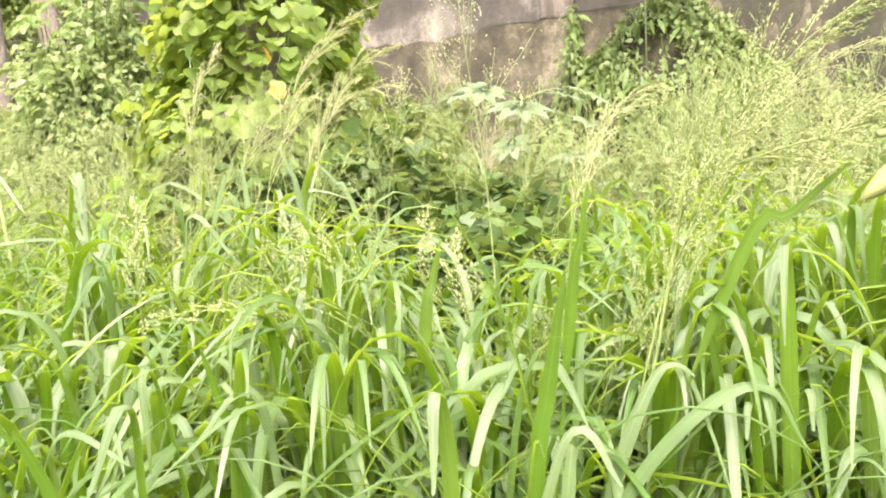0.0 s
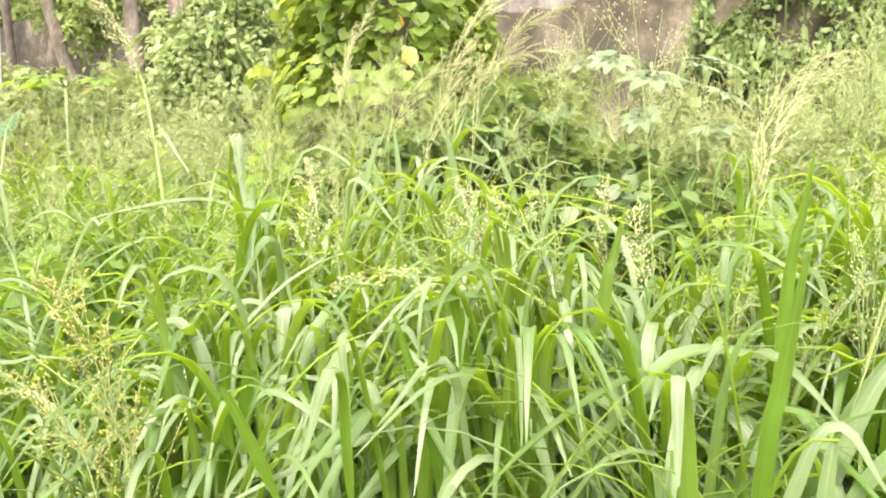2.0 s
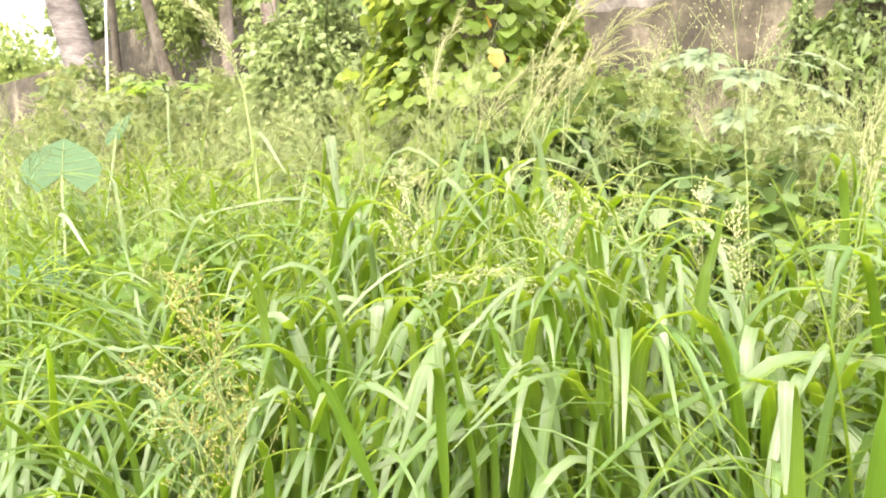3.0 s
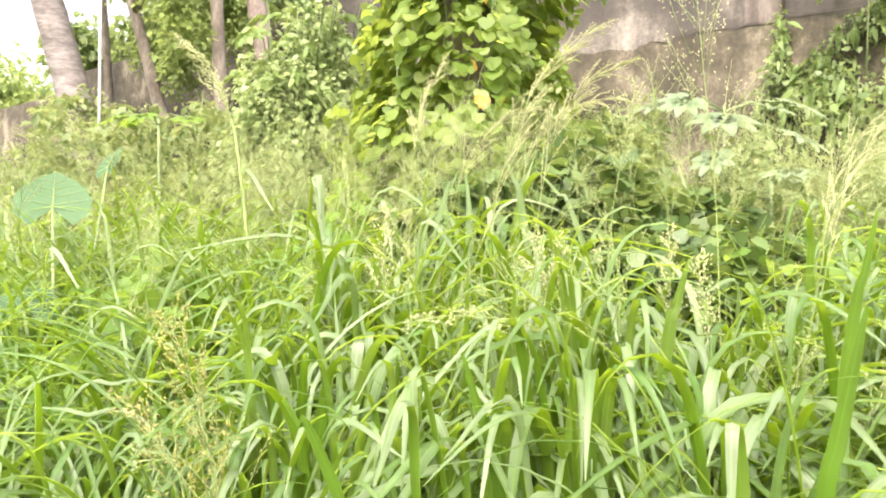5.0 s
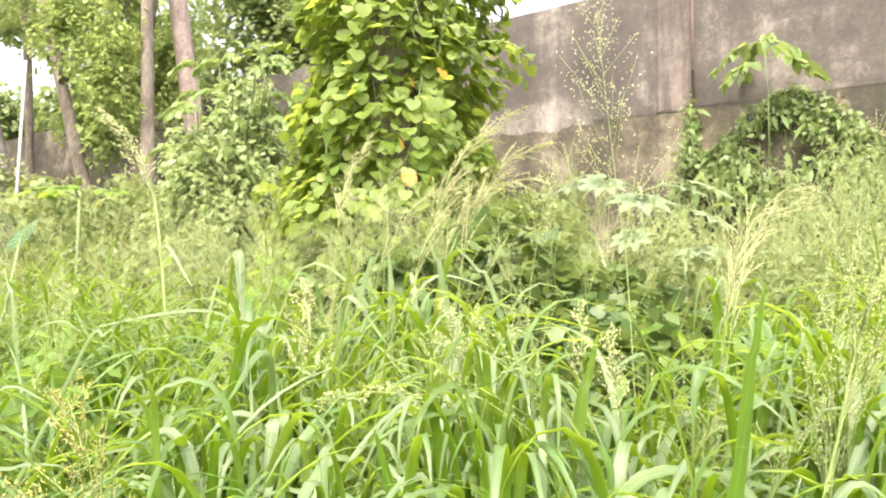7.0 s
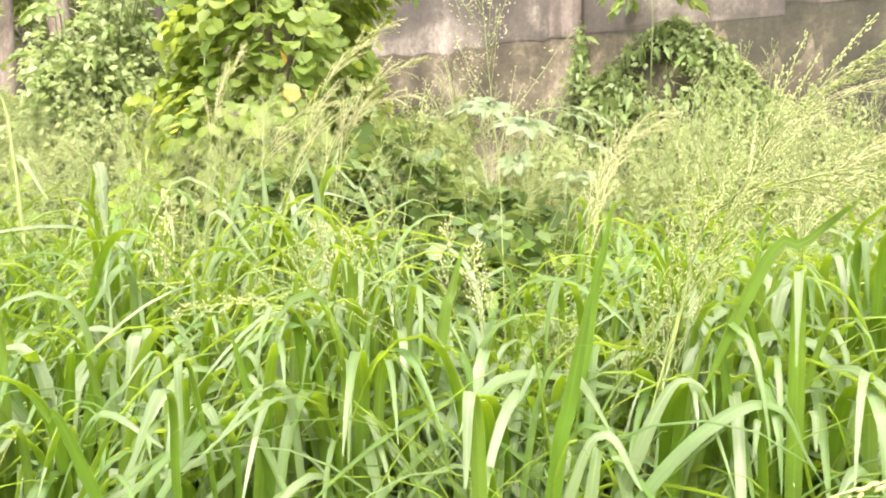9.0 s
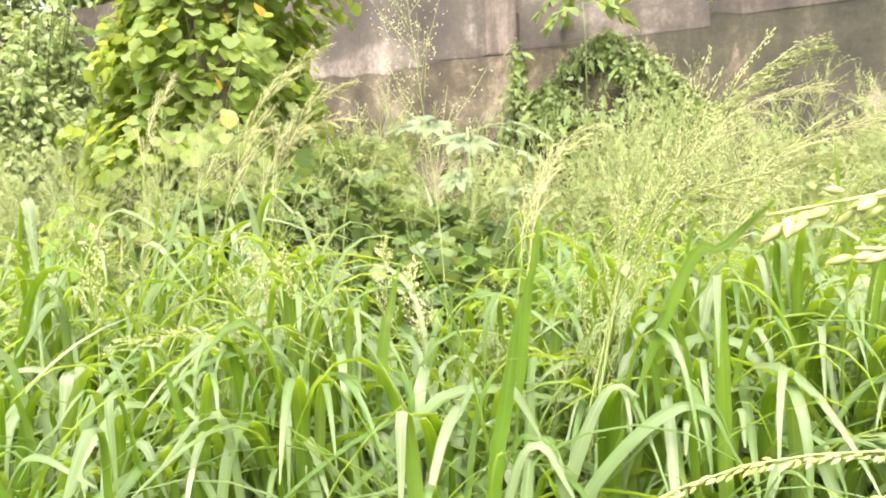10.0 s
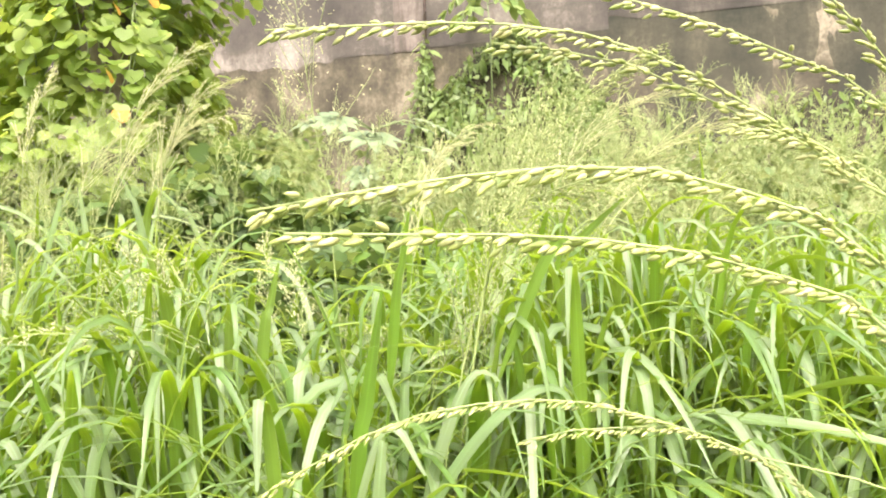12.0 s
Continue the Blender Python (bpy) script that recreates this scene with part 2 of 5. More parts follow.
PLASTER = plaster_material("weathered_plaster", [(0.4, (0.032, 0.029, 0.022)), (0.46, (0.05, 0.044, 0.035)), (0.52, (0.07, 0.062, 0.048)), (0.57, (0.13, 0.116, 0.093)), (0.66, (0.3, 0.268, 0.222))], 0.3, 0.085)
# darker copy of the plaster: shade on the far east stretch, put into its colour
PLASTER_DARK = plaster_material("shaded_plaster", [(0.41, (0.026, 0.023, 0.017)), (0.48, (0.046, 0.04, 0.03)), (0.54, (0.075, 0.065, 0.05)), (0.61, (0.14, 0.122, 0.096))], 0.35)
MASONRY = plaster_material("damp_masonry", [(0.42, (0.026, 0.023, 0.013)), (0.485, (0.058, 0.05, 0.03)), (0.525, (0.095, 0.083, 0.053)), (0.58, (0.21, 0.182, 0.126))], 0.2)
DARK_PATCH = plaster_material("dark_wall_patch", [(0.42, (0.016, 0.017, 0.009)), (0.52, (0.04, 0.038, 0.022)), (0.6, (0.09, 0.08, 0.05))], 0.3)
PILLAR = plaster_material("pinkish_plaster", [(0.4, (0.045, 0.038, 0.029)), (0.49, (0.085, 0.071, 0.056)), (0.58, (0.17, 0.144, 0.118))], 0.6)

# ---- mesh tools ----
rng = np.random.default_rng(7)


def mesh_of(name, verts, faces, mat, smooth=True):
    me = bpy.data.meshes.new(name)
    me.from_pydata([tuple(v) for v in verts], [], [tuple(f) for f in faces])
    me.materials.append(mat)
    if smooth:
        me.polygons.foreach_set("use_smooth", [True] * len(me.polygons))
    me.update()
    return me


def soup(name, pieces, mat):
    """Many pieces (verts, faces) joined into one mesh."""
    vs, fs, k = [], [], 0
    for v, f in pieces:
        v = np.asarray(v, float).reshape(-1, 3)
        vs.append(v)
        fs.extend([tuple(int(i) + k for i in q) for q in f])
        k += len(v)
    return mesh_of(name, np.concatenate(vs).tolist(), fs, mat)


def part(name, me, parent, label="", at=None):
    ob = new(name, me)
    ob.parent = parent
    if at is not None:
        ob.matrix_basis = at
    return tagged(ob, label) if label else ob


def thing(name, at, label, category, group=""):
    ob = new(name)
    ob.empty_display_size = 0.1
    ob.location = at
    return tagged(ob, label, category, group)


def ground_z(x, y):
    """The plot climbs towards the wall and is level behind it."""
    x, y = np.asarray(x, float), np.asarray(y, float)
    rise = 0.24 * np.clip(y, -4, 6.6)
    return rise + 0.03 * np.sin(1.7 * x + 0.6 * y) + 0.02 * np.sin(3.1 * y - x)


def tube(points, radii, sides=8):
    pts = [Vector(p) for p in points]
    verts, faces = [], []
    for i, p in enumerate(pts):
        ahead = (pts[min(i + 1, len(pts) - 1)] - pts[max(i - 1, 0)]).normalized()
        u = ahead.orthogonal().normalized() if abs(ahead.z) < 0.9 else Vector((1, 0, 0)).cross(ahead).normalized()
        v = ahead.cross(u)
        for k in range(sides):
            a = 2 * math.pi * k / sides
            verts.append(tuple(p + float(radii[i]) * (math.cos(a) * u + math.sin(a) * v)))
    for i in range(len(pts) - 1):
        for k in range(sides):
            a, b = i * sides + k, i * sides + (k + 1) % sides
            faces.append((a, b, b + sides, a + sides))
    faces.append(tuple(range(sides))[::-1])
    faces.append(tuple(range((len(pts) - 1) * sides, len(pts) * sides)))
    return verts, faces


def blades(base, az, length, width, lean, bend, kink, kink_at, twist, stem=0.35, seg=14, soft=0.035, taper=0.3, skins=False):
    """Grass leaves on their stalks: arrays with one value a blade. Each rises from base, leans and bends towards az, may fold over at
    kink_at of its length, and is narrow as a stalk up to stem. With skins the leaf has an upper and a lower face of their own."""
    n = len(az)
    s = np.concatenate([np.linspace(0, 0.4, 3)[:-1], np.linspace(0.4, 1, seg - 1)])[None, :]
    col = lambda v: np.broadcast_to(np.asarray(v, float), (n,))[:, None]
    th = col(lean) + col(bend) * s ** 3 + col(kink) / (1 + np.exp(-np.clip((s - col(kink_at)) / col(soft), -30, 30)))
    ds = np.diff(s, axis=1)
    mid = 0.5 * (th[:, 1:] + th[:, :-1])
    out = np.concatenate([np.zeros((n, 1)), np.cumsum(np.sin(mid) * ds, 1)], 1) * col(length)
    up = np.concatenate([np.zeros((n, 1)), np.cumsum(np.cos(mid) * ds, 1)], 1) * col(length)
    ca, sa = np.cos(col(az)), np.sin(col(az))
    mids = np.stack([base[:, 0:1] + out * ca, base[:, 1:2] + out * sa, base[:, 2:3] + up], -1)
    st = col(stem)
    shape = np.where(s < st, 0.16, np.clip((s - st) / 0.12, 0.16, 1)) * np.clip((1 - s) / col(taper), 0.02, 1) ** 0.7
    half = 0.5 * col(width) * shape
    side = np.stack([-sa + 0 * s, ca + 0 * s, 0 * s + 0 * ca], -1)
    norm = np.stack([np.cos(th) * ca, np.cos(th) * sa, -np.sin(th)], -1)
    tw = col(twist) * s
    across = side * np.cos(tw)[..., None] + norm * np.sin(tw)[..., None]
    down = norm * np.cos(tw)[..., None] - side * np.sin(tw)[..., None]
    a = mids + across * half[..., None]
    b = mids + down * (0.3 * half)[..., None]
    c = mids - across * half[..., None]
    m = s.shape[1]
    verts = np.stack([a, b, c], 2).reshape(n, m * 3, 3)
    faces = []
    for i in range(m - 1):
        for k in range(2):
            p = 3 * i + k
            faces.append((p, p + 1, p + 4, p + 3))
    if skins:
        lift = np.repeat(down, 3, 1).reshape(n, m * 3, 3) * 0.0005
        verts = np.concatenate([verts + lift, verts - lift], 1)
        faces = faces + [tuple(q + m * 3 for q in f[::-1]) for f in faces]
    return verts, faces


def many(name, verts, faces, mat, strips=False, upper=None):
    """verts: copies x points x 3, all with the same faces."""
    n, k = verts.shape[:2]
    f = np.asarray(faces)
    allf = (f[None] + (np.arange(n) * k)[:, None, None]).reshape(-1)
    me = bpy.data.meshes.new(name)
    me.vertices.add(n * k)
    me.vertices.foreach_set("co", verts.reshape(-1).astype(np.float32))
    me.loops.add(len(allf))
    me.loops.foreach_set("vertex_index", allf.astype(np.int32))
    w = f.shape[1]
    me.polygons.add(n * len(f))
    me.polygons.foreach_set("loop_start", np.arange(0, len(allf), w, dtype=np.int32))
    me.polygons.foreach_set("use_smooth", np.ones(n * len(f), bool))
    me.materials.append(mat)
    if upper:
        me.materials.append(upper)
        me.polygons.foreach_set("material_index", np.tile(np.repeat([0, 1], len(f) // 2), n).astype(np.int32))
    if strips:
        m = k // 3 // (2 if upper else 1)
        uv = np.stack(np.broadcast_arrays(np.array([0, 0.5, 1])[None, None, :], np.linspace(0, 1, m)[None, :, None], (np.arange(n) * 0.37)[:, None, None]), -1)
        uv = uv[..., :2] + uv[..., 2:] * np.array([0, 1])
        uv = (np.concatenate([uv, uv], 1) if upper else uv).reshape(-1, 2)
        me.uv_layers.new(name="blade").data.foreach_set("uv", uv[allf].reshape(-1).astype(np.float32))
    me.update(calc_edges=True)
    me.validate()
    return me


def leaf_shape(kind):
    """A leaf of length 1 along +y from its stalk at the origin, its face up +z: points and faces."""
    if kind == "heart":
        prof = [(-0.09, 0.22), (0.02, 0.44), (0.22, 0.57), (0.48, 0.54), (0.72, 0.37), (0.89, 0.15), (0.97, 0.0)]
    elif kind == "oval":
        prof = [(0.0, 0.03), (0.28, 0.29), (0.65, 0.26), (1.0, 0.0)]
    elif kind == "lance":
        prof = [(0.0, 0.02), (0.3, 0.13), (0.6, 0.11), (1.0, 0.0)]
    else:
        prof = [(-0.36, 0.27), (-0.15, 0.46), (0.12, 0.5), (0.4, 0.42), (0.66, 0.27), (0.86, 0.11), (1.0, 0.0)]
    v = []
    for i, (y, w) in enumerate(prof):
        wave = (0.025 if i % 2 else -0.02) if kind == "heart" else 0.0
        droop = -0.16 * y * y
        cup = 0.08 if kind in ("heart", "ear") else 0.28
        mid = 0.0 if y < 0 and kind in ("heart", "ear") else y
        v += [(-w * (1 + wave), y, droop + cup * w + wave), (0.0, mid, droop), (w, y, droop + cup * w - 0.8 * wave)]
    f = []
    for i in range(len(prof) - 1):
        for k in range(2):
            p = 3 * i + k
            f.append((p, p + 1, p + 4, p + 3))
    return np.array(v), f


def leaves(at, size, az, dip, tilt, kind):
    """Leaves at points: az is where the tip points, dip how far it hangs below level, tilt a roll about its midrib (radians)."""
    v, f = leaf_shape(kind)
    n = len(at)
    col = lambda q: np.broadcast_to(np.asarray(q, float), (n,))
    az, dip, tilt, size = col(az), col(dip), col(tilt), col(size)
    d = np.stack([np.cos(az) * np.cos(dip), np.sin(az) * np.cos(dip), -np.sin(dip)], -1)
    r = np.stack([np.sin(az), -np.cos(az), 0 * az], -1)
    u = np.cross(r, d)
    r2 = r * np.cos(tilt)[:, None] + u * np.sin(tilt)[:, None]
    u2 = np.cross(r2, d)
    out = at[:, None, :] + size[:, None, None] * (v[None, :, 0:1] * r2[:, None] + v[None, :, 1:2] * d[:, None] + v[None, :, 2:3] * u2[:, None])
    return out, f


def leaf_pose(at, size, az, dip, tilt):
    d = Vector((math.cos(az) * math.cos(dip), math.sin(az) * math.cos(dip), -math.sin(dip)))
    r = Vector((math.sin(az), -math.cos(az), 0))
    u = r.cross(d)
    r2 = r * math.cos(tilt) + u * math.sin(tilt)
    u2 = r2.cross(d)
    m = Matrix((r2, d, u2)).transposed().to_4x4()
    return Matrix.Translation(at) @ m @ Matrix.Diagonal((size, size, size, 1))


def smooth_path(points, n=24):
    """A smooth curve through the points, in n even steps of its parameter."""
    p = np.array(points, float)
    p = np.concatenate([[2 * p[0] - p[1]], p, [2 * p[-1] - p[-2]]])
    out = []
    for u in np.linspace(0, len(p) - 3 - 1e-6, n):
        k, t = int(u), u - int(u)
        a, b, c, d = p[k:k + 4]
        out.append(0.5 * (2 * b + (c - a) * t + (2 * a - 5 * b + 4 * c - d) * t * t + (3 * b - a - 3 * c + d) * t ** 3))
    out = np.array(out)
    run = np.concatenate([[0], np.cumsum(np.linalg.norm(np.diff(out, axis=0), axis=1))])
    even = np.linspace(0, run[-1], n)
    return np.stack([np.interp(even, run, out[:, k]) for k in range(3)], -1)


OCTA = np.array([(1, 0, 0), (-1, 0, 0), (0, 1, 0), (0, -0.5, 0.87), (0, -0.5, -0.87)], float)
OCTA_F = [(0, 2, 3), (0, 3, 4), (0, 4, 2), (1, 3, 2), (1, 4, 3), (1, 2, 4)]


def panicle(path, spread, top, count=20, seed=0.004, droop=0.7, grains=13, hang=0.25, thick=0.0026, flare=1.0, spray=False):
    """A flowering grass stalk: stem, side branches and grains as three meshes' worth of (verts, faces).
    The upper part 'top' of the stalk carries branches up to 'spread' long."""
    pts = smooth_path(path, 15)
    g = np.random.default_rng(int(abs(pts[-1][0] * 977 + pts[-1][1] * 613 + pts[-1][2] * 131) * 10) + 3)
    s = np.linspace(0, 1, 15)
    stem = tube(pts, [thick * (1 - 0.75 * t) for t in s], 5)
    branch, grain = [], []
    for i in range(count):
        t = 1 - top * (1 - (i / count) ** 0.8)
        k = min(13, int(t * 14))
        p = pts[k] + (pts[k + 1] - pts[k]) * (t * 14 - k)
        axis = (pts[k + 1] - pts[k])
        axis /= np.linalg.norm(axis)
        ln = spread * (1.05 - 0.75 * (t - 1 + top) / top) * g.uniform(0.7, 1.15)
        a = g.uniform(0, 2 * math.pi)
        sidew = np.cross(axis, [math.cos(a), math.sin(a), 0.3])
        sidew /= np.linalg.norm(sidew) + 1e-9
        d = axis * g.uniform(0.75, 1.1) + sidew * g.uniform(0.35, 0.75) * flare
        d /= np.linalg.norm(d)
        q, line = p.copy(), [p.copy()]
        for _ in range(5):
            q = q + d * ln / 5
            d = d + np.array([0, 0, -droop * 0.2]) + g.normal(0, 0.04, 3)
            d /= np.linalg.norm(d)
            line.append(q.copy())
        branch.append(tube(line, [0.0009] * 5 + [0.0005], 3) if spray else tube(line[::2] + line[-1:], [0.001, 0.0009, 0.0008, 0.0005], 3))
        for j in range(grains):
            w = (0.2 + 0.8 * (j + g.uniform(0, 0.8)) / grains) * 5
            k2 = min(4, int(w))
            c = line[k2] + (line[k2 + 1] - line[k2]) * (w - k2)
            along = line[k2 + 1] - line[k2]
            along = along / (np.linalg.norm(along) + 1e-9) + g.normal(0, hang, 3)
            along /= np.linalg.norm(along)
            off = g.normal(0, 1, 3) * seed * (0.6 + 3 * hang)
            u = np.cross(along, [0.3, 0.2, 0.9])
            u /= np.linalg.norm(u)
            w3 = np.cross(along, u)
            sz = seed * g.uniform(0.75, 1.2)
            grain.append((c + off + OCTA[:, 0:1] * along * sz + OCTA[:, 1:2] * u * sz * 0.42 + OCTA[:, 2:3] * w3 * sz * 0.42, OCTA_F))
    return stem, branch, grain


# ---- ground and wall ----
def build_ground():
    xs = np.concatenate([[-900, -300, -100, -40], np.linspace(-18, 12, 76), [40, 100, 300, 900]])
    ys = np.concatenate([[-900, -300, -80, -20, -8], np.linspace(-4, 18, 67), [40, 100, 300, 900]])
    gx, gy = np.meshgrid(xs, ys)
    gz = ground_z(gx, gy) + 0.02 * np.sin(7 * gx) * np.sin(6 * gy)
    far = (np.abs(gx) > 30) | (np.abs(gy) > 30)
    gz = np.where(far, np.where(gy > 7, 1.58, gz), gz)
    v = np.stack([gx, gy, gz], -1).reshape(-1, 3)
    w = len(xs)
    f = [(j * w + i, j * w + i + 1, (j + 1) * w + i + 1, (j + 1) * w + i) for j in range(len(ys) - 1) for i in range(w - 1)]
    tagged(new("ground", mesh_of("ground", v.tolist(), f, SOIL)), "dark sloping soil under the tall grass", "ground", kind="structure")


build_ground()

WALL_AT, WALL_TURN = Vector((0.95, 6.55, 0)), math.atan2(0.45, -0.89)
WALL = Matrix.Translation(WALL_AT) @ Matrix.Rotation(WALL_TURN, 4, "Z")   # x runs along the wall to the west, y out towards the plot


def on_wall(u, out, z):
    """u metres west along the wall from the joint, out metres in front of its face."""
    return WALL @ Vector((u, out, z))


def slab(u0, u1, y0, y1, z0, z1, mat, name, du=0.12, rag=0.0, bulge=0.008, rag_seed=0, fade=0.0):
    """A wall slab with an uneven face and, with rag, a ragged lower edge."""
    nu, nz = max(2, int((u1 - u0) / du) + 1), max(2, int((z1 - z0) / 0.12) + 1)
    v, f = [], []
    for j in range(nz):
        for i in range(nu):
            u = u0 + (u1 - u0) * i / (nu - 1)
            foot = z0 + rag * (noise.noise((u * 1.3, rag_seed, 0)) + 0.5 * noise.noise((u * 5.1, rag_seed, 2)) + 0.6 * noise.noise((u * 17, rag_seed, 4)))
            if fade:
                foot += (z1 - 0.012 - foot) * max(0, 1 - min(u - u0, u1 - u) / fade) ** 1.5
            z = foot + (z1 - foot) * j / (nz - 1)
            y = y1 + bulge * noise.noise((u * 2, z * 2, 5)) + 0.5 * bulge * noise.noise((u * 9, z * 9, 1))
            v.append((u, y, z))
    k = len(v)
    for j in range(nz):
        for i in (0, nu - 1):
            v.append((v[j * nu + i][0], y0, v[j * nu + i][2]))
    edge = lambda j, e: k + 2 * j + e
    for j in range(nz - 1):
        for i in range(nu - 1):
            a = j * nu + i
            f.append((a, a + 1, a + nu + 1, a + nu))
        f.append((edge(j, 0), j * nu, (j + 1) * nu, edge(j + 1, 0)))
        f.append((j * nu + nu - 1, edge(j, 1), edge(j + 1, 1), (j + 1) * nu + nu - 1))
        f.append((edge(j, 1), edge(j, 0), edge(j + 1, 0), edge(j + 1, 1)))
    f.append(tuple([edge(0, 0), edge(0, 1)] + list(range(nu - 1, -1, -1))))
    top = (nz - 1) * nu
    f.append(tuple([edge(nz - 1, 1), edge(nz - 1, 0)] + list(range(top, top + nu))))
    return mesh_of(name, v, f, mat, smooth=False)


def build_wall():
    wall = tagged(new("wall_back", slab(-9, 13.2, -0.24, -0.005, 0.9, WALL_TOP - 0.02, MASONRY, "wall_back", 0.14, 0, 0.006)),
                  "tall weathered boundary wall with damp dark masonry", "wall", kind="structure")
    wall.matrix_basis = WALL
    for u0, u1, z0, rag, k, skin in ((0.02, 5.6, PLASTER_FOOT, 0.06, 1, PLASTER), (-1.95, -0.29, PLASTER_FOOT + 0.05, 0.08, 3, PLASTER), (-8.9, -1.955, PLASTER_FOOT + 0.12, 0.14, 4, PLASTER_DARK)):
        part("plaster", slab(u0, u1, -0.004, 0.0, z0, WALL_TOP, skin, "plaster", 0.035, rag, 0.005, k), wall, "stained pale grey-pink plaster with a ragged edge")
    part("pillar", slab(-0.285, 0.015, -0.004, 0.008, PLASTER_FOOT + 0.02, WALL_TOP + 0.01, PILLAR, "pillar", 0.06, 0.05, 0.006, 9), wall, "pinkish rendered strip with a seam")
    # dark moss strip that also paints the recessed shadow below the plaster
    part("dark_patch", slab(-2.4, -0.5, -0.0045, -0.0025, PLASTER_FOOT - 0.2, PLASTER_FOOT + 0.1, DARK_PATCH, "dark_patch", 0.03, 0.4, 0.002, 6, 0.5), wall, "dark band of moss and painted shade under the plaster")
    part("dark_patch", slab(-8.6, -1.9, -0.0045, -0.0032, PLASTER_FOOT - 0.75, PLASTER_FOOT + 0.22, DARK_PATCH, "dark_patch", 0.04, 0.9, 0.002, 8, 0.6), wall, "broad dark patch with an uneven edge on the masonry")
    low = tagged(new("wall_west", slab(13.2, 40, -0.24, 0.0, 0.9, 4.28, MASONRY, "wall_west", 0.3, 0, 0.03)), "lower dark stretch of the boundary wall", "wall", kind="structure")
    low.matrix_basis = WALL
    # a thin dark vine built as a pipe-like rod; the clips are made up
    rod = thing("wall_vine_rod", on_wall(-0.31, 0.06, 3.6), "thin dark vine on the wall, built as a plain rod", "pipe")
    part("pipe", soup("pipe", [tube([(0, 0, -0.15), (0, 0.004, 0.5), (0, 0, 1.1)], [0.011] * 3, 10)], DARK_STEM), rod)
    for z in (0.1, 0.8):
        part("clip", soup("clip", [tube([(0.0, 0.05, z), (0, -0.02, z), (0, -0.05, z)], [0.009] * 3, 6)], DARK_STEM), rod)


build_wall()


# ---- trees and pole behind the plot ----
def crown(blobs, count, size, kind, mat, name, hang=0.5, inner=0.06):
    at, az = [], []
    for (cx, cy, cz, rx, ry, rz, share) in blobs:
        n = int(count * share)
        d = rng.normal(0, 1, (n, 3))
        d /= np.linalg.norm(d, axis=1)[:, None]
        r = rng.uniform(inner, 1, n) ** 0.5
        lump = 0.72 + 0.38 * np.sin(5 * d[:, 0] + 3 * cz) * np.sin(4 * d[:, 2] + cx) + 0.2 * np.sin(9 * d[:, 1])
        at.append(np.array([cx, cy, cz]) + d * (r * lump)[:, None] * np.array([rx, ry, rz]))
        az.append(np.arctan2(d[:, 1], d[:, 0]) + rng.normal(0, 0.8, n))
    at, az = np.concatenate(at), np.concatenate(az)
    n = len(at)
    v, f = leaves(at, size * rng.uniform(0.6, 1.3, n), az, rng.normal(hang, 0.45, n), rng.normal(0, 0.5, n), kind)
    return many(name, v, f, mat)


def build_tree(name, base, tip, r0, r1, bark, label, blobs=(), count=0, size=0.1, kind="oval", mat=None, rings=False):
    base, tip = Vector(base), Vector(tip)
    t = thing(name, (base.x, base.y, base.z), label, "tree")
    pts, rad = [], []
    steps = 44 if rings else 16
    for i in range(steps):
        s = i / (steps - 1)
        p = base.lerp(tip, s)
        p += Vector((0.05 * math.sin(4 * s + base.x), 0.05 * math.cos(3 * s), 0)) * (tip - base).length * 0.12
        pts.append(p - base)
        rad.append((r0 + (r1 - r0) * s) * (1 + (0.045 * (i % 2) if rings else 0.05 * math.sin(7 * s + base.y))) + (0.35 * r0 * math.exp(-9 * s)))
    part("trunk", soup("trunk", [tube(pts, rad, 16)], bark), t)
    for (cx, cy, cz, rx, ry, rz, share) in blobs:
        c = Vector((cx, cy, cz)) - base
        start = pts[int(steps * 0.45)]
        if c.z < start.z + 0.4:
            continue
        part("limb", soup("limb", [tube([start, start.lerp(c, 0.5) + Vector((0, 0, 0.15)), c], [r1 * 0.8, r1 * 0.5, r1 * 0.15], 8)], bark), t)
    if count:
        me = crown(blobs, count, size, kind, mat, "crown")
        ob = part("crown", me, t)
        ob.location = -base
    return t, pts


def build_palm(base, tip, r0, r1, fronds, label):
    t, pts = build_tree("coconut_palm", base, tip, r0, r1, PALM_BARK, label, rings=True)
    top = pts[-1]
    for i in range(fronds):
        a = 2 * math.pi * i / fronds + 0.3
        ln, d, p = 3.4, Vector((math.cos(a), math.sin(a), 0.7 - 0.5 * (i % 3))).normalized(), Vector(top)
        line, at, az = [p.copy()], [], []
        for k in range(12):
            p = p + d * ln / 12
            d = (d + Vector((0, 0, -0.13))).normalized()
            line.append(p.copy())
        for k in range(10, 120):
            s = k / 120 * 11.9
            j = int(s)
            q = line[j].lerp(line[j + 1], s - j)
            dirn = (line[j + 1] - line[j]).normalized()
            for sgn in (-1, 1):
                side = dirn.cross(Vector((0, 0, 1))).normalized() * sgn
                at.append(q)
                az.append(math.atan2((side + dirn * 0.7).y, (side + dirn * 0.7).x))
        at, az = np.array([tuple(q) for q in at]), np.array(az)
        v, f = leaves(at, rng.uniform(0.45, 0.7, len(at)), az, rng.normal(0.75, 0.2, len(at)), rng.normal(0, 0.3, len(at)), "lance")
        fr = part("frond", many("frond", v, f, FROND), t)
        part("midrib", soup("midrib", [tube(line, [0.03 * (1 - 0.85 * k / 12) for k in range(13)], 6)], STEM), fr)
    return t


def gz(x, y):
    return float(ground_z(x, y))


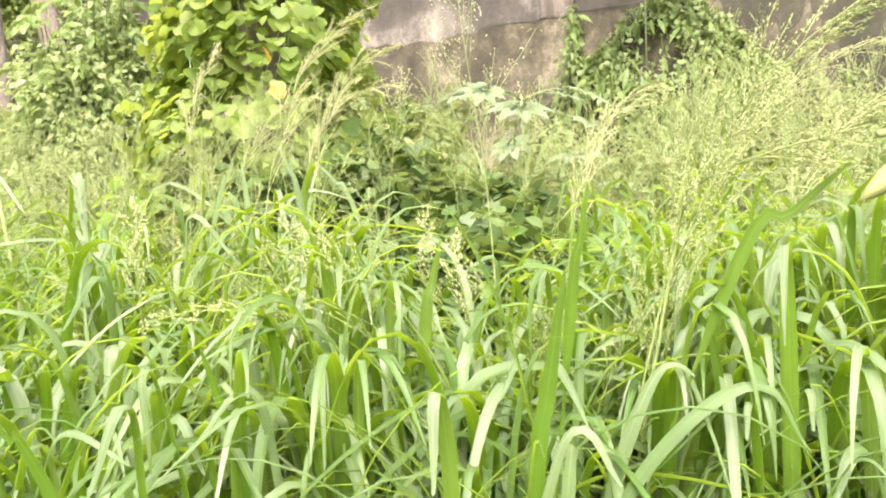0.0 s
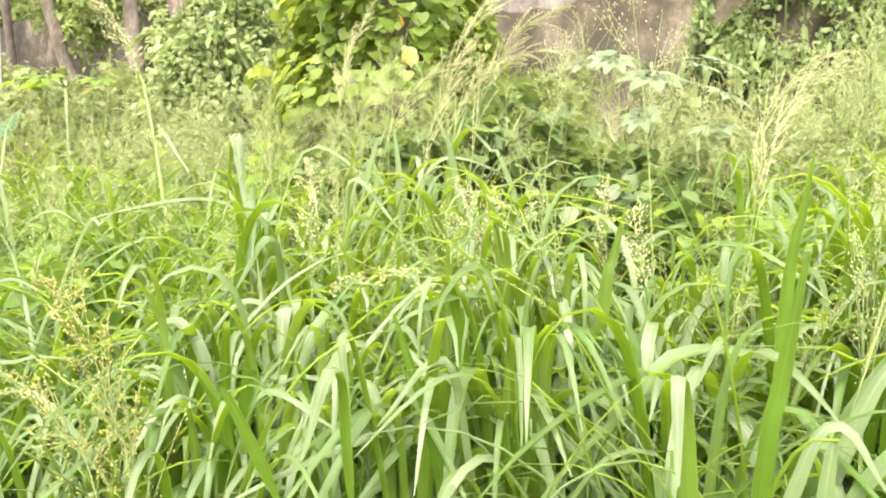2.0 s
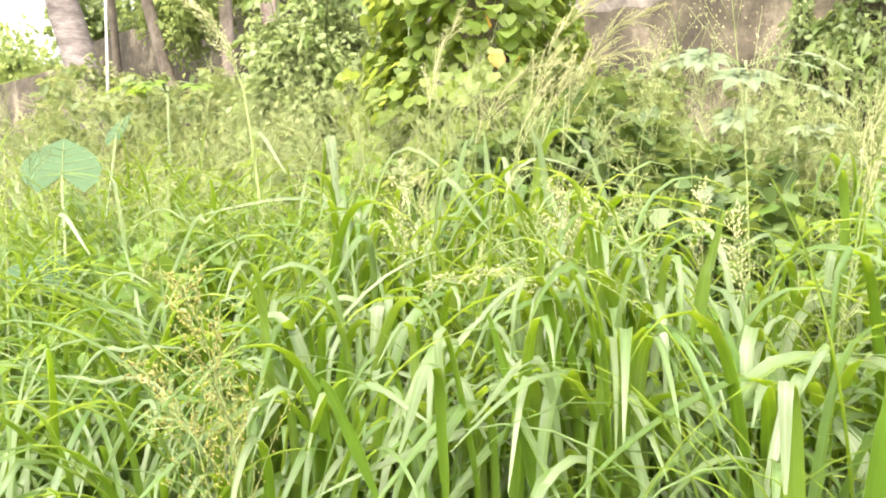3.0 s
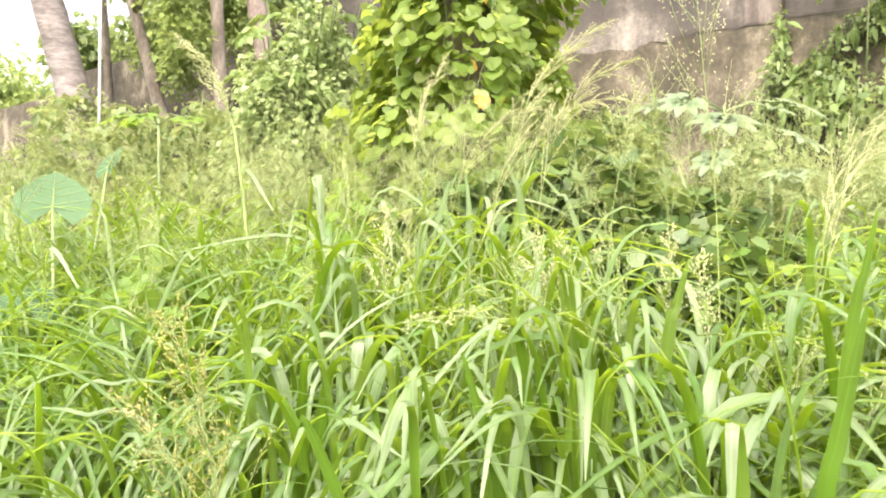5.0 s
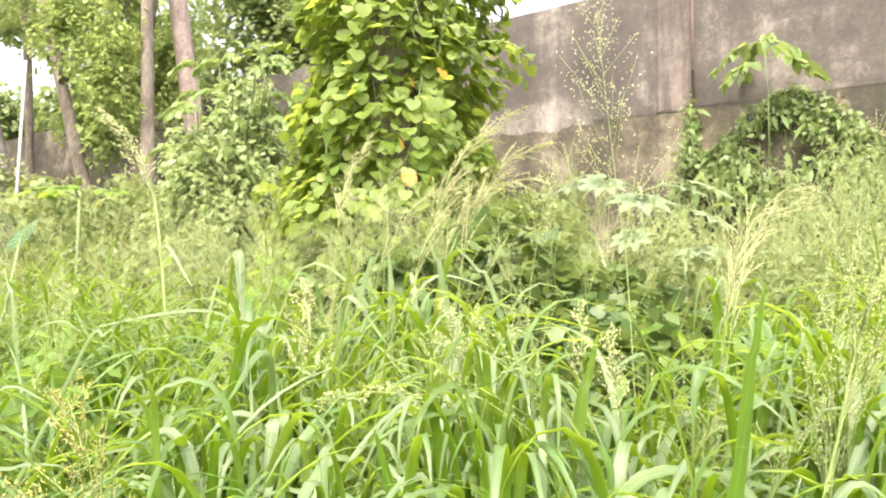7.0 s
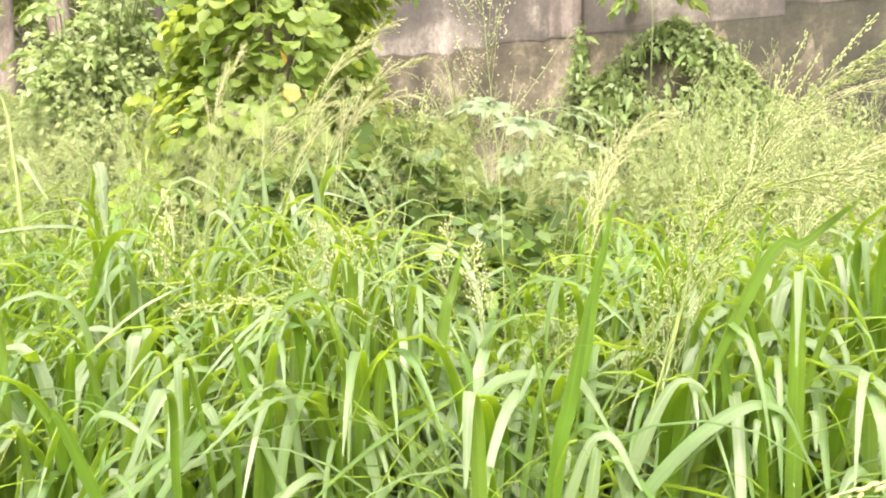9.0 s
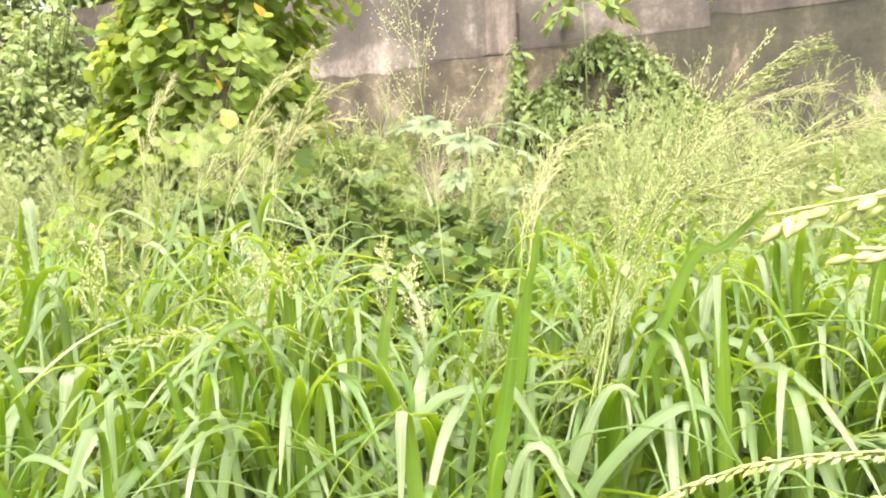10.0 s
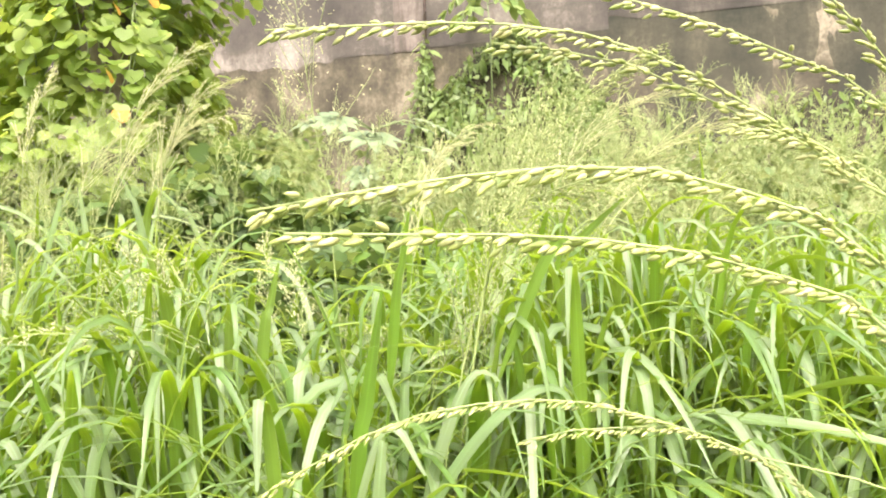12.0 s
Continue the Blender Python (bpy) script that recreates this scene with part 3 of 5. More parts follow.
build_palm((-5.62, 6.9, gz(-5.6, 6.9)), (-8.05, 6.05, 10.2), 0.17, 0.12, 11, "leaning coconut palm with grey ringed trunk")
build_tree("tree", (-4.34, 7.2, gz(-4.3, 7.2)), (-4.42, 6.85, 7.5), 0.075, 0.06, BARK, "slim grey-brown tree trunk before the wall",
           [(-4.2, 7.2, 7.3, 1.3, 1.2, 1.0, 1.0)], 500, 0.16, "oval", TREE)
build_tree("tree", (-5.3, 8.0, gz(-5.3, 8.0)), (-6.5, 7.35, 7.0), 0.085, 0.06, BARK, "slender leaning tree with feathery light foliage",
           [(-6.0, 7.9, 5.4, 1.2, 0.5, 1.2, 0.25), (-5.0, 8.2, 4.5, 1.0, 0.4, 1.3, 0.35), (-5.4, 8.1, 6.0, 1.2, 0.4, 1.1, 0.2), (-5.5, 8.0, 3.7, 0.8, 0.3, 0.6, 0.1), (-4.75, 6.9, 4.1, 0.45, 0.3, 1.0, 0.1), (-5.3, 6.9, 4.6, 0.4, 0.3, 0.7, 0.06)], 24000, 0.066, "oval", TREE_LIGHT)
build_tree("tree", (-3.75, 7.75, gz(-3.7, 7.7)), (-4.6, 7.2, 7.4), 0.13, 0.09, RED_BARK, "reddish leaning trunk behind the shrub",
           [(-4.7, 7.2, 7.6, 1.4, 1.2, 0.9, 1.0)], 500, 0.19, "oval", TREE)
build_tree("tree", (-7.0, 9.0, gz(-7.0, 9.0)), (-7.4, 8.6, 7.5), 0.06, 0.05, BARK, "pale tree trunk far back by the wall",
           [(-7.6, 8.8, 7.6, 1.5, 1.2, 1.0, 1.0)], 500, 0.19, "oval", TREE)
build_tree("tree", (-4.6, 11.6, 1.6), (-4.4, 11.6, 8.5), 0.2, 0.12, BARK, "dense dark leafy tree behind the wall",
           [(-4.3, 11.3, 6.3, 2.0, 1.2, 1.7, 0.5), (-2.6, 10.8, 6.0, 1.6, 1.1, 1.4, 0.3), (-5.6, 11.5, 5.2, 1.2, 0.9, 1.0, 0.2), (-4.9, 11.3, 7.2, 1.6, 0.9, 1.2, 0.3)], 12500, 0.13, "oval", TREE)
build_tree("tree", (-9.5, 13.6, 1.6), (-9.2, 13.6, 7.5), 0.16, 0.1, BARK, "broad-leaved tree beyond the wall",
           [(-9.3, 13.4, 5.4, 1.5, 1.0, 1.2, 0.5), (-11.2, 13.2, 5.3, 0.9, 0.8, 0.75, 0.3), (-9.3, 11.4, 6.7, 1.3, 1.0, 0.6, 0.2), (-7.8, 12.8, 6.6, 1.4, 1.0, 1.3, 0.4)], 5600, 0.2, "oval", TREE)
build_tree("tree", (-33, 34, 1.6), (-33, 34, 8), 0.3, 0.2, BARK, "distant hazy green trees beyond the low wall",
           [(-33.5, 34, 8.8, 3.2, 3, 3.2, 0.6), (-30, 34, 8.0, 3.0, 3, 2.6, 0.4)], 5000, 0.36, "oval", TREE_LIGHT)

pole = thing("pole", (-4.96, 6.0, gz(-4.96, 6.0)), "thin whitish pole standing in the weeds", "pole")
part("shaft", soup("shaft", [tube([(0, 0, 0), (0.01, -0.03, 1.2), (0.03, -0.09, 2.3)], [0.015, 0.014, 0.013], 12)], POLE), pole)


# ---- climber-covered trunk ----
def one_leaf(kind, mat):
    v, f = leaf_shape(kind)
    return many("leaf", v[None], f, mat)


HEART = one_leaf("heart", VINE_ONE)
HEART_YELLOW = one_leaf("heart", YELLOW)
COL = (-1.03, 4.2)


def column_radius(z):
    return float(np.interp(z, [1.0, 1.7, 2.2, 2.6, 3.0, 3.5, 4.2, 4.6], [0.7, 0.68, 0.6, 0.55, 0.54, 0.57, 0.56, 0.3]))


def build_vine():
    base = Vector((COL[0], COL[1], gz(*COL)))
    t = thing("vine_covered_trunk", base, "tree stump wholly wrapped in bright heart-leaved climber", "climber")
    part("trunk", soup("trunk", [tube([(0, 0, 0), (0.03, 0, 1.2), (-0.02, 0, 2.4), (0.03, 0.02, 3.4)], [0.2, 0.17, 0.16, 0.12], 14)], BARK), t)
    n = 8600
    z = rng.uniform(1.15, 4.6, n)
    a = rng.uniform(0, 2 * math.pi, n)
    deep = rng.uniform(0, 1, n) ** 2.5 * 0.4
    lump = 0.1 * np.sin(3 * a + 2.3 * z) + 0.09 * np.sin(7 * a - 4 * z) + 0.06 * np.sin(11 * z + a) + rng.normal(0, 0.03, n)
    r = np.array([column_radius(q) for q in z]) * (1 - deep) + lump
    at = np.stack([COL[0] + r * np.cos(a), COL[1] + 0.85 * r * np.sin(a), z], -1)
    az = a + rng.normal(0, 0.5, n)
    dip = rng.normal(0.8, 0.3, n)
    tilt = rng.normal(0, 0.25, n)
    size = rng.uniform(0.042, 0.09, n)
    near = np.where((at[:, 1] < COL[1] - 0.18) & (deep < 0.1) & (z > 1.9) & (z < 3.6))[0][:300]
    rest = np.setdiff1d(np.arange(n), near)
    v, f = leaves(at[rest], size[rest], az[rest], dip[rest], tilt[rest], "heart")
    ob = part("foliage", many("foliage", v, f, VINE), t)
    ob.location = -base
    tagged(ob, kind="stuff")
    for i in near:
        part("leaf", HEART, t, at=leaf_pose(Vector(at[i]) - base, float(size[i]), float(az[i]), float(dip[i]), float(tilt[i])))
    for x, y, zz, s in ((-0.82, 3.38, 2.33, 0.075), (-0.78, 3.38, 2.64, 0.060), (-0.62, 3.41, 2.69, 0.065), (-0.77, 3.41, 2.15, 0.075), (-0.66, 3.43, 2.14, 0.055)):
        part("withered_leaf", HEART_YELLOW, t, "yellowing leaf", at=leaf_pose(Vector((x, y, zz)) - base, s, -1.57 + rng.normal(0, 0.5), 1.0, rng.normal(0, 0.3)))
    for k in range(12):
        a0 = rng.uniform(-2.9, -0.3)
        line = []
        for j in range(12):
            zz = 1.2 + 3.2 * j / 11
            rr = column_radius(zz) * 0.8
            line.append((rr * math.cos(a0 + 0.25 * math.sin(j + k)), 0.85 * rr * math.sin(a0 + 0.25 * math.sin(j + k)), zz - base.z))
        part("vine_stem", soup("vine_stem", [tube(line, [0.0045] * 12, 5)], STEM), t)
    for d in ((1, -0.4, 0.12), (-1, -0.3, 0.22)):
        d = Vector(d).normalized()
        p = Vector((COL[0] + 0.55 * d.x, COL[1] - 0.3, 3.0)) - base
        line = [p + d * 0.06 * j + Vector((0, 0, 0.012 * j - 0.006 * j * j)) for j in range(7)]
        st = part("vine_stem", soup("vine_stem", [tube(line, [0.005] * 7, 5)], STEM), t)
        for j in range(1, 7):
            for sgn in (-1, 1):
                part("leaf", HEART, st, at=leaf_pose(line[j], rng.uniform(0.035, 0.07), math.atan2(d.y, d.x) + sgn * rng.uniform(0.5, 1.4), rng.uniform(0.2, 1.0), rng.normal(0, 0.4)))


build_vine()


# ---- shrub, creeper and weeds ----
def build_shrub():
    base = Vector((-2.5, 5.1, gz(-2.5, 5.1)))
    t = thing("shrub", base, "rounded shrub of small pale green leaves with bright young shoots", "shrub")
    for k in range(9):
        a = 2 * math.pi * k / 9
        tipv = Vector((0.34 * math.cos(a), 0.34 * math.sin(a), 1.1 + 0.2 * math.sin(5 * a)))
        part("branch", soup("branch", [tube([(0, 0, 0), tipv * 0.5 + Vector((0.03, 0, 0.1)), tipv], [0.018, 0.012, 0.005], 6)], STEM), t)
    low = crown([(-2.45, 5.1, 2.35, 0.62, 0.5, 0.85, 0.72), (-2.6, 4.95, 1.75, 0.8, 0.6, 0.55, 0.3), (-2.45, 4.85, 2.25, 0.55, 0.45, 0.6, 0.25)], 13000, 0.058, "oval", SHRUB, "foliage", 0.5, 0.5)
    ob = part("foliage", low, t)
    ob.location = -base
    tagged(ob, kind="stuff")
    for k in range(56):
        a, zz = rng.uniform(0, 6.28), rng.uniform(2.5, 3.4)
        rr = rng.uniform(0.1, 0.45) * (1.25 - 0.5 * (zz - 2.6))
        p = np.array([0.08 + rr * math.cos(a) * 1.2, -0.05 + rr * math.sin(a), zz - base.z])
        at = np.array([p + 0.026 * j * np.array([math.cos(a), math.sin(a), 0.5 - 0.13 * j]) for j in range(8) for _ in range(2)])
        az = np.array([a + w for j in range(8) for w in (-0.9, 0.9)])
        v, f = leaves(at, rng.uniform(0.05, 0.085, 16), az, np.repeat(0.5 + 0.06 * np.arange(8), 2), rng.normal(0, 0.3, 16), "oval")
        sh = part("young_shoot", many("young_shoot", v, f, SPRIG), t, "bright yellow-green young shoot")
        part("twig", soup("twig", [tube([p * 0.7, p, at[-1]], [0.006, 0.004, 0.002], 5)], STEM), sh)


build_shrub()


def build_creeper():
    base = Vector(on_wall(-1.0, 0.4, 1.5))
    t = thing("wall_creeper", base, "climbing weeds heaped against the wall", "climber")
    for n, kind, low, high, skin, hang, label in ((7500, "oval", 0.03, 0.065, WALL_LEAF, 0.7, ""), (2600, "heart", 0.03, 0.06, WALL_LEAF, 0.5, ""), (1500, "lance", 0.1, 0.2, SPRIG, 1.1, "narrow drooping leaves")):
        u = np.where(rng.uniform(0, 1, n) < 0.72, rng.uniform(-2.0, -0.15, n), rng.uniform(-5.2, 0.3, n))
        crest = np.interp(u, [-5.2, -3.5, -2.4, -1.9, -1.6, -1.35, -1.15, -0.95, -0.74, -0.54, -0.4, -0.34, -0.28, -0.22, 0.1, 0.35], [2.5, 2.7, 2.6, 2.75, 3.1, 3.35, 3.45, 3.38, 3.28, 3.05, 2.95, 3.4, 3.5, 2.7, 2.3, 2.0])
        z = 1.6 + (crest - 1.6) * rng.uniform(0, 1, n) ** 0.75
        out = 0.03 + 0.8 * rng.uniform(0, 1, n) ** 1.3 * np.clip((crest - z) / 0.9, 0.1, 1)
        keep = (np.sin(3.1 * u + 2.7 * z) + np.sin(6.3 * z - 5 * u) + rng.normal(0, 0.8, n)) > -0.75
        u, z, out = u[keep], z[keep], out[keep]
        at = np.array([tuple(on_wall(a, b, c)) for a, b, c in zip(u, out, z)])
        m = len(at)
        v, f = leaves(at, rng.uniform(low, high, m), rng.normal(-2.0, 0.9, m), rng.normal(hang, 0.4, m), rng.normal(0, 0.5, m), kind)
        ob = part("foliage", many("foliage", v, f, skin), t, label)
        ob.location = -base
        tagged(ob, kind="stuff")
    for k in range(6):
        u0 = -0.1 - 0.28 * k
        line = [on_wall(u0 + 0.1 * math.sin(j + k), 0.1 + 0.05 * math.cos(2 * j), 1.6 + 0.2 * j) - base for j in range(7)]
        part("stem", soup("stem", [tube(line, [0.008] * 7, 5)], STEM), t)
    # upright sprout with drooping compound leaves on the crest
    s = thing("sprout", on_wall(-0.98, 0.35, 3.24), "light green sprout rising from the creeper", "plant")
    part("stem", soup("stem", [tube([(0, 0, -0.5), (0, 0, 0.1), (-0.03, 0, 0.55)], [0.008, 0.006, 0.004], 6)], STEM), s)
    for a, h in ((0.1, 0.5), (3.0, 0.48), (1.7, 0.55), (4.6, 0.5), (-0.5, 0.35), (3.6, 0.3)):
        p = Vector((-0.02, 0, h))
        d = Vector((math.cos(a), math.sin(a), 0.35))
        line = [p + d * 0.07 * j + Vector((0, 0, -0.012 * j * j)) for j in range(6)]
        at = np.array([tuple(q) for q in line[2:] for _ in range(3)])
        az = np.array([a + w for _ in line[2:] for w in (-0.9, 0, 0.9)])
        v, f = leaves(at, rng.uniform(0.09, 0.17, len(at)), az + rng.normal(0, 0.3, len(at)), rng.uniform(0.4, 1.1, len(at)), rng.normal(0, 0.4, len(at)), "oval")
        lf = part("leaf", many("leaf", v, f, SPRIG), s)
        part("leaf_stalk", soup("leaf_stalk", [tube(line, [0.004] * 6, 4)], STEM), lf)


build_creeper()


def herbs(name, label, region, count, size, kind, mat, top, depth=0.5, keep=None, clump=6):
    """Leafy weeds: leaves in small whorls below an uneven top surface, on thin stems."""
    x0, x1, y0, y1 = region
    m = count // clump
    x, y = rng.uniform(x0, x1, m), rng.uniform(y0, y1, m)
    ok = keep(x, y) if keep else np.ones(m, bool)
    x, y = x[ok], y[ok]
    g = ground_z(x, y)
    z = g + top(x, y) - depth * rng.uniform(0, 1, len(x)) ** 1.6 + 0.08 * np.sin(9 * x + 5 * y)
    at = np.repeat(np.stack([x, y, z], -1), clump, 0) + rng.normal(0, 0.035, (len(x) * clump, 3))
    n = len(at)
    v, f = leaves(at, size * rng.uniform(0.6, 1.4, n), rng.uniform(0, 6.28, n), rng.normal(0.4, 0.4, n), rng.normal(0, 0.4, n), kind)
    ob = tagged(new(name, many(name, v, f, mat)), label, "weeds", kind="stuff")
    pick = slice(0, len(x), 3)
    hgt = (z - g)[pick]
    sv, sf = blades(np.stack([x, y, g], -1)[pick], rng.uniform(0, 6.28, len(hgt)), hgt * 1.02, 0.012, 0.03, 0.1, 0, 0.5, 0, stem=0.9, seg=6)
    part("stems", many("stems", sv, sf, STEM), ob)
    return ob


def mound_top(x, y):
    return 0.5 + 0.62 * np.exp(-((x + 0.35) / 0.8) ** 2 - ((y - 3.25) / 0.55) ** 2)


herbs("creeping_undergrowth", "dense dark green creeper heaped below the climber", (-1.3, 1.3, 2.75, 4.0), 6500, 0.062, "heart", MOUND, mound_top, 0.65)
herbs("hollow_creeper", "dark green creeping leaves in a dip of the grass", (-0.5, 0.75, 2.2, 3.1), 3000, 0.048, "heart", MOUND, lambda x, y: 0.66 + 0.1 * np.sin(5 * x + 3 * y), 0.5)
herbs("weeds", "mixed pale green leafy weeds among grass", (-5.5, 4.5, 2.9, 6.3), 11000, 0.066, "oval", HERB, lambda x, y: 0.78 + 0.22 * np.sin(2.1 * x) * np.sin(1.7 * y), 0.5,
      lambda x, y: (y < 6.55 - 0.5 * (x - 0.95) - 0.25) & (np.abs(x) < y + 0.6))
herbs("tall_weeds", "tall pale weeds and seedlings by the far wall", (-7.5, -2.0, 4.7, 8.5), 12000, 0.085, "oval", HERB, lambda x, y: 1.18 + 0.2 * np.sin(1.9 * x + 0.4) * np.sin(1.3 * y), 0.8,
      lambda x, y: (y < 6.55 - 0.5 * (x - 0.95) - 0.3) & (x < -0.5 * y) & (x > -0.95 * y))
herbs("low_weeds", "low broad-leaved weeds between the grass stalks", (-3, 3, 1.25, 3.2), 9000, 0.062, "oval", LOW, lambda x, y: 0.66 + 0.1 * np.sin(3 * x), 0.5,
      lambda x, y: np.abs(x) < y + 0.5)

herbs("wall_weeds", "pale leafy weeds heaped before the damp wall", (0.7, 4.4, 2.9, 4.7), 9500, 0.06, "oval", HERB,
      lambda x, y: 0.95 + 0.2 * np.sin(2.3 * x + 1.0) * np.sin(1.9 * y), 0.6, lambda x, y: (y < 6.55 - 0.5 * (x - 0.95) - 0.3) & (x > 0.28 * y))

herbs("bank_weeds", "yellowish leafy weeds between climber and wall", (-0.6, 0.15, 3.6, 5.2), 3600, 0.066, "oval", HERB,
      lambda x, y: 1.06 + 0.16 * np.sin(4.1 * x + 1.0) * np.sin(2.9 * y), 0.6)


# ---- palmate plants and elephant ear ----
def palmate_mesh(skin, lobes=8):
    """A hand-shaped leaf, radius about 0.5, tip lobe along +y, face up."""
    v, f = [(0, 0, 0)], []
    for i in range(lobes):
        a = math.radians(-138 + 276 * i / (lobes - 1))
        ln = 0.5 * (1 - 0.22 * abs(i - (lobes - 1) / 2) / (lobes / 2))
        d, s = Vector((math.sin(a), math.cos(a), 0)), Vector((math.cos(a), -math.sin(a), 0))
        k = len(v)
        for r, w, z in ((0.32, 0.085, 0.0), (0.58, 0.092, -0.015), (0.82, 0.055, -0.035), (1.0, 0.0, -0.07)):
            c = d * ln * r
            v += [tuple(c - s * w + Vector((0, 0, z + 0.02))), tuple(c + Vector((0, 0, z))), tuple(c + s * w + Vector((0, 0, z + 0.02)))]
        f += [(0, k, k + 1), (0, k + 1, k + 2)]
        for j in range(3):
            for q in range(2):
                p = k + 3 * j + q
                f.append((p, p + 1, p + 4, p + 3))
        if i < lobes - 1:
            f.append((0, k + 2, k + 12))
    return mesh_of("leaf", v, f, skin)


PALMATE, PALMATE_GREEN = palmate_mesh(PALE), palmate_mesh(LIME)


def build_palmate(at, crown_z, spread, label, blade=PALMATE):
    base = Vector((at[0], at[1], gz(*at)))
    t = thing("palmate_plant", base, label, "plant", "palmate plants")
    h = crown_z - base.z
    part("stem", soup("stem", [tube([(0, 0, 0), (0.02, 0.01, h * 0.5), (0, 0, h)], [0.018, 0.014, 0.009], 8)], STEM), t)
    for az, ln, rise, size, dip in spread:
        p0 = Vector((0, 0, h - 0.04 - 0.1 * (rise < 0)))
        tip = p0 + Vector((math.cos(az) * ln, math.sin(az) * ln, rise))
        part("leaf", blade, t, at=leaf_pose(tip, size * 1.08, -1.6 + 0.9 * math.cos(az) + rng.normal(0, 0.2), dip + 0.15, rng.normal(0, 0.2)))
        stalk = [p0, p0.lerp(tip, 0.5) + Vector((0, 0, 0.05)), tip]
        part("leaf_stalk", soup("leaf_stalk", [tube(stalk, [0.006, 0.005, 0.004], 5)], STEM), t)
    return t


build_palmate((0.53, 4.68), 2.34, [(-1.7, 0.36, -0.01, 0.46, 0.3), (-0.2, 0.42, 0.02, 0.36, 0.3), (-2.4, 0.35, 0.02, 0.34, 0.35), (3.0, 0.4, 0.06, 0.34, 0.25),
                                  (0.7, 0.45, 0.08, 0.32, 0.2), (-0.75, 0.52, -0.12, 0.34, 0.4), (2.2, 0.35, 0.1, 0.3, 0.2), (-1.8, 0.5, -0.25, 0.3, 0.6)],
              "pale blue-green plant with hand-shaped leaves by the wall")
build_palmate((0.66, 3.9), 1.84, [(-1.4, 0.24, 0.02, 0.33, 0.12), (-0.1, 0.3, -0.02, 0.27, 0.1), (-2.7, 0.36, -0.03, 0.28, 0.1), (1.0, 0.3, 0.03, 0.26, 0.1)],
              "pale hand-leaved plant half hidden in grass")
build_palmate((-3.3, 4.5), 2.25, [(-1.4, 0.25, 0.02, 0.26, 0.3), (-0.3, 0.3, 0.03, 0.26, 0.2), (-2.6, 0.3, 0.02, 0.26, 0.3), (2.8, 0.3, 0.05, 0.24, 0.2)],
              "young green hand-leaved plant among the weeds", PALMATE_GREEN)


def build_ear(at, leafspec, label):
    base = Vector((at[0], at[1], gz(*at)))
    t = thing("elephant_ear", base, label, "plant")
    sv, sf = leaf_shape("ear")
    me = many("leaf", sv[None], sf, BROAD)
    for x, y, z, s, az, dip, tilt in leafspec:
        p = Vector((x, y, z)) - base
        part("leaf", me, t, at=leaf_pose(p, s, az, dip, tilt))
        part("leaf_stalk", soup("leaf_stalk", [tube([(0, 0, 0), p * 0.6 + Vector((0, 0, 0.05)), p], [0.008, 0.006, 0.004], 7)], STEM), t)
        d = Vector((math.cos(az) * math.cos(dip), math.sin(az) * math.cos(dip), -math.sin(dip)))
        ribs = [tube([p + Vector((0, 0, 0.003)), p + d * s * 0.5 + Vector((0, 0, 0.003 - 0.02 * s)), p + d * s * 0.95 + Vector((0, 0, -0.14 * s))], [0.0022, 0.0016, 0.0007], 5)]
        part("midrib", soup("midrib", ribs, STALK), t, "pale midrib")
        pose_m = leaf_pose(p, s, az, dip, tilt)
        for y0, y1, w in ((0.02, -0.14, 0.36), (0.05, 0.12, 0.48), (0.22, 0.36, 0.45), (0.4, 0.56, 0.37), (0.58, 0.74, 0.26)):
            for sgn in (-1, 1):
                line = [pose_m @ Vector((sgn * w * k, y0 + (y1 - y0) * k, -0.16 * (y0 + (y1 - y0) * k) ** 2 + 0.12 * w * k + 0.012)) for k in (0, 0.5, 0.95)]
                part("vein", soup("vein", [tube(line, [0.0011, 0.0009, 0.0005], 4)], SHRUB), t)


build_ear((-1.83, 1.87), [(-2.03, 2.05, 1.50, 0.25, 2.25, -0.75, 0.05), (-2.24, 2.60, 1.70, 0.14, 1.6, -1.0, 0.4), (-1.96, 1.86, 1.16, 0.19, 1.9, -0.5, -0.2)],
          "large blue-green heart-shaped leaves on fleshy stalks")


def build_young_weed(at, label):
    base = Vector((at[0], at[1], gz(at[0], at[1])))
    t = thing("young_weed", base, label, "plant")
    h = at[2] - base.z
    part("stem", soup("stem", [tube([(0, 0, 0), (0.01, 0, h * 0.6), (0, 0, h)], [0.008, 0.006, 0.004], 6)], STEM), t)
    me = one_leaf("oval", LIME)
    for k in range(12):
        a = 2.4 * k
        z = h - 0.022 * k
        part("leaf", me, t, at=leaf_pose((0.02 * math.cos(a), 0.02 * math.sin(a), z), 0.09 + 0.004 * k, a, 0.25 + 0.03 * k, 0.2 * math.sin(k)))


build_young_weed((-1.13, 2.52, 1.68), "young weed with bright lime-green leaves")
build_young_weed((-2.1, 3.6, 1.75), "young weed with bright lime-green leaves")


# ---- grass ----
def sow(n, region, keep):
    x0, x1, y0, y1 = region
    x, y = rng.uniform(x0, x1, n), rng.uniform(y0, y1, n)
    ok = keep(x, y)
    return x[ok], y[ok]


def in_plot(x, y):
    return (np.abs(x) < 1.02 * (y + 0.25) + 0.25) & (y < 6.55 - 0.5 * (x - 0.95) - 0.3)


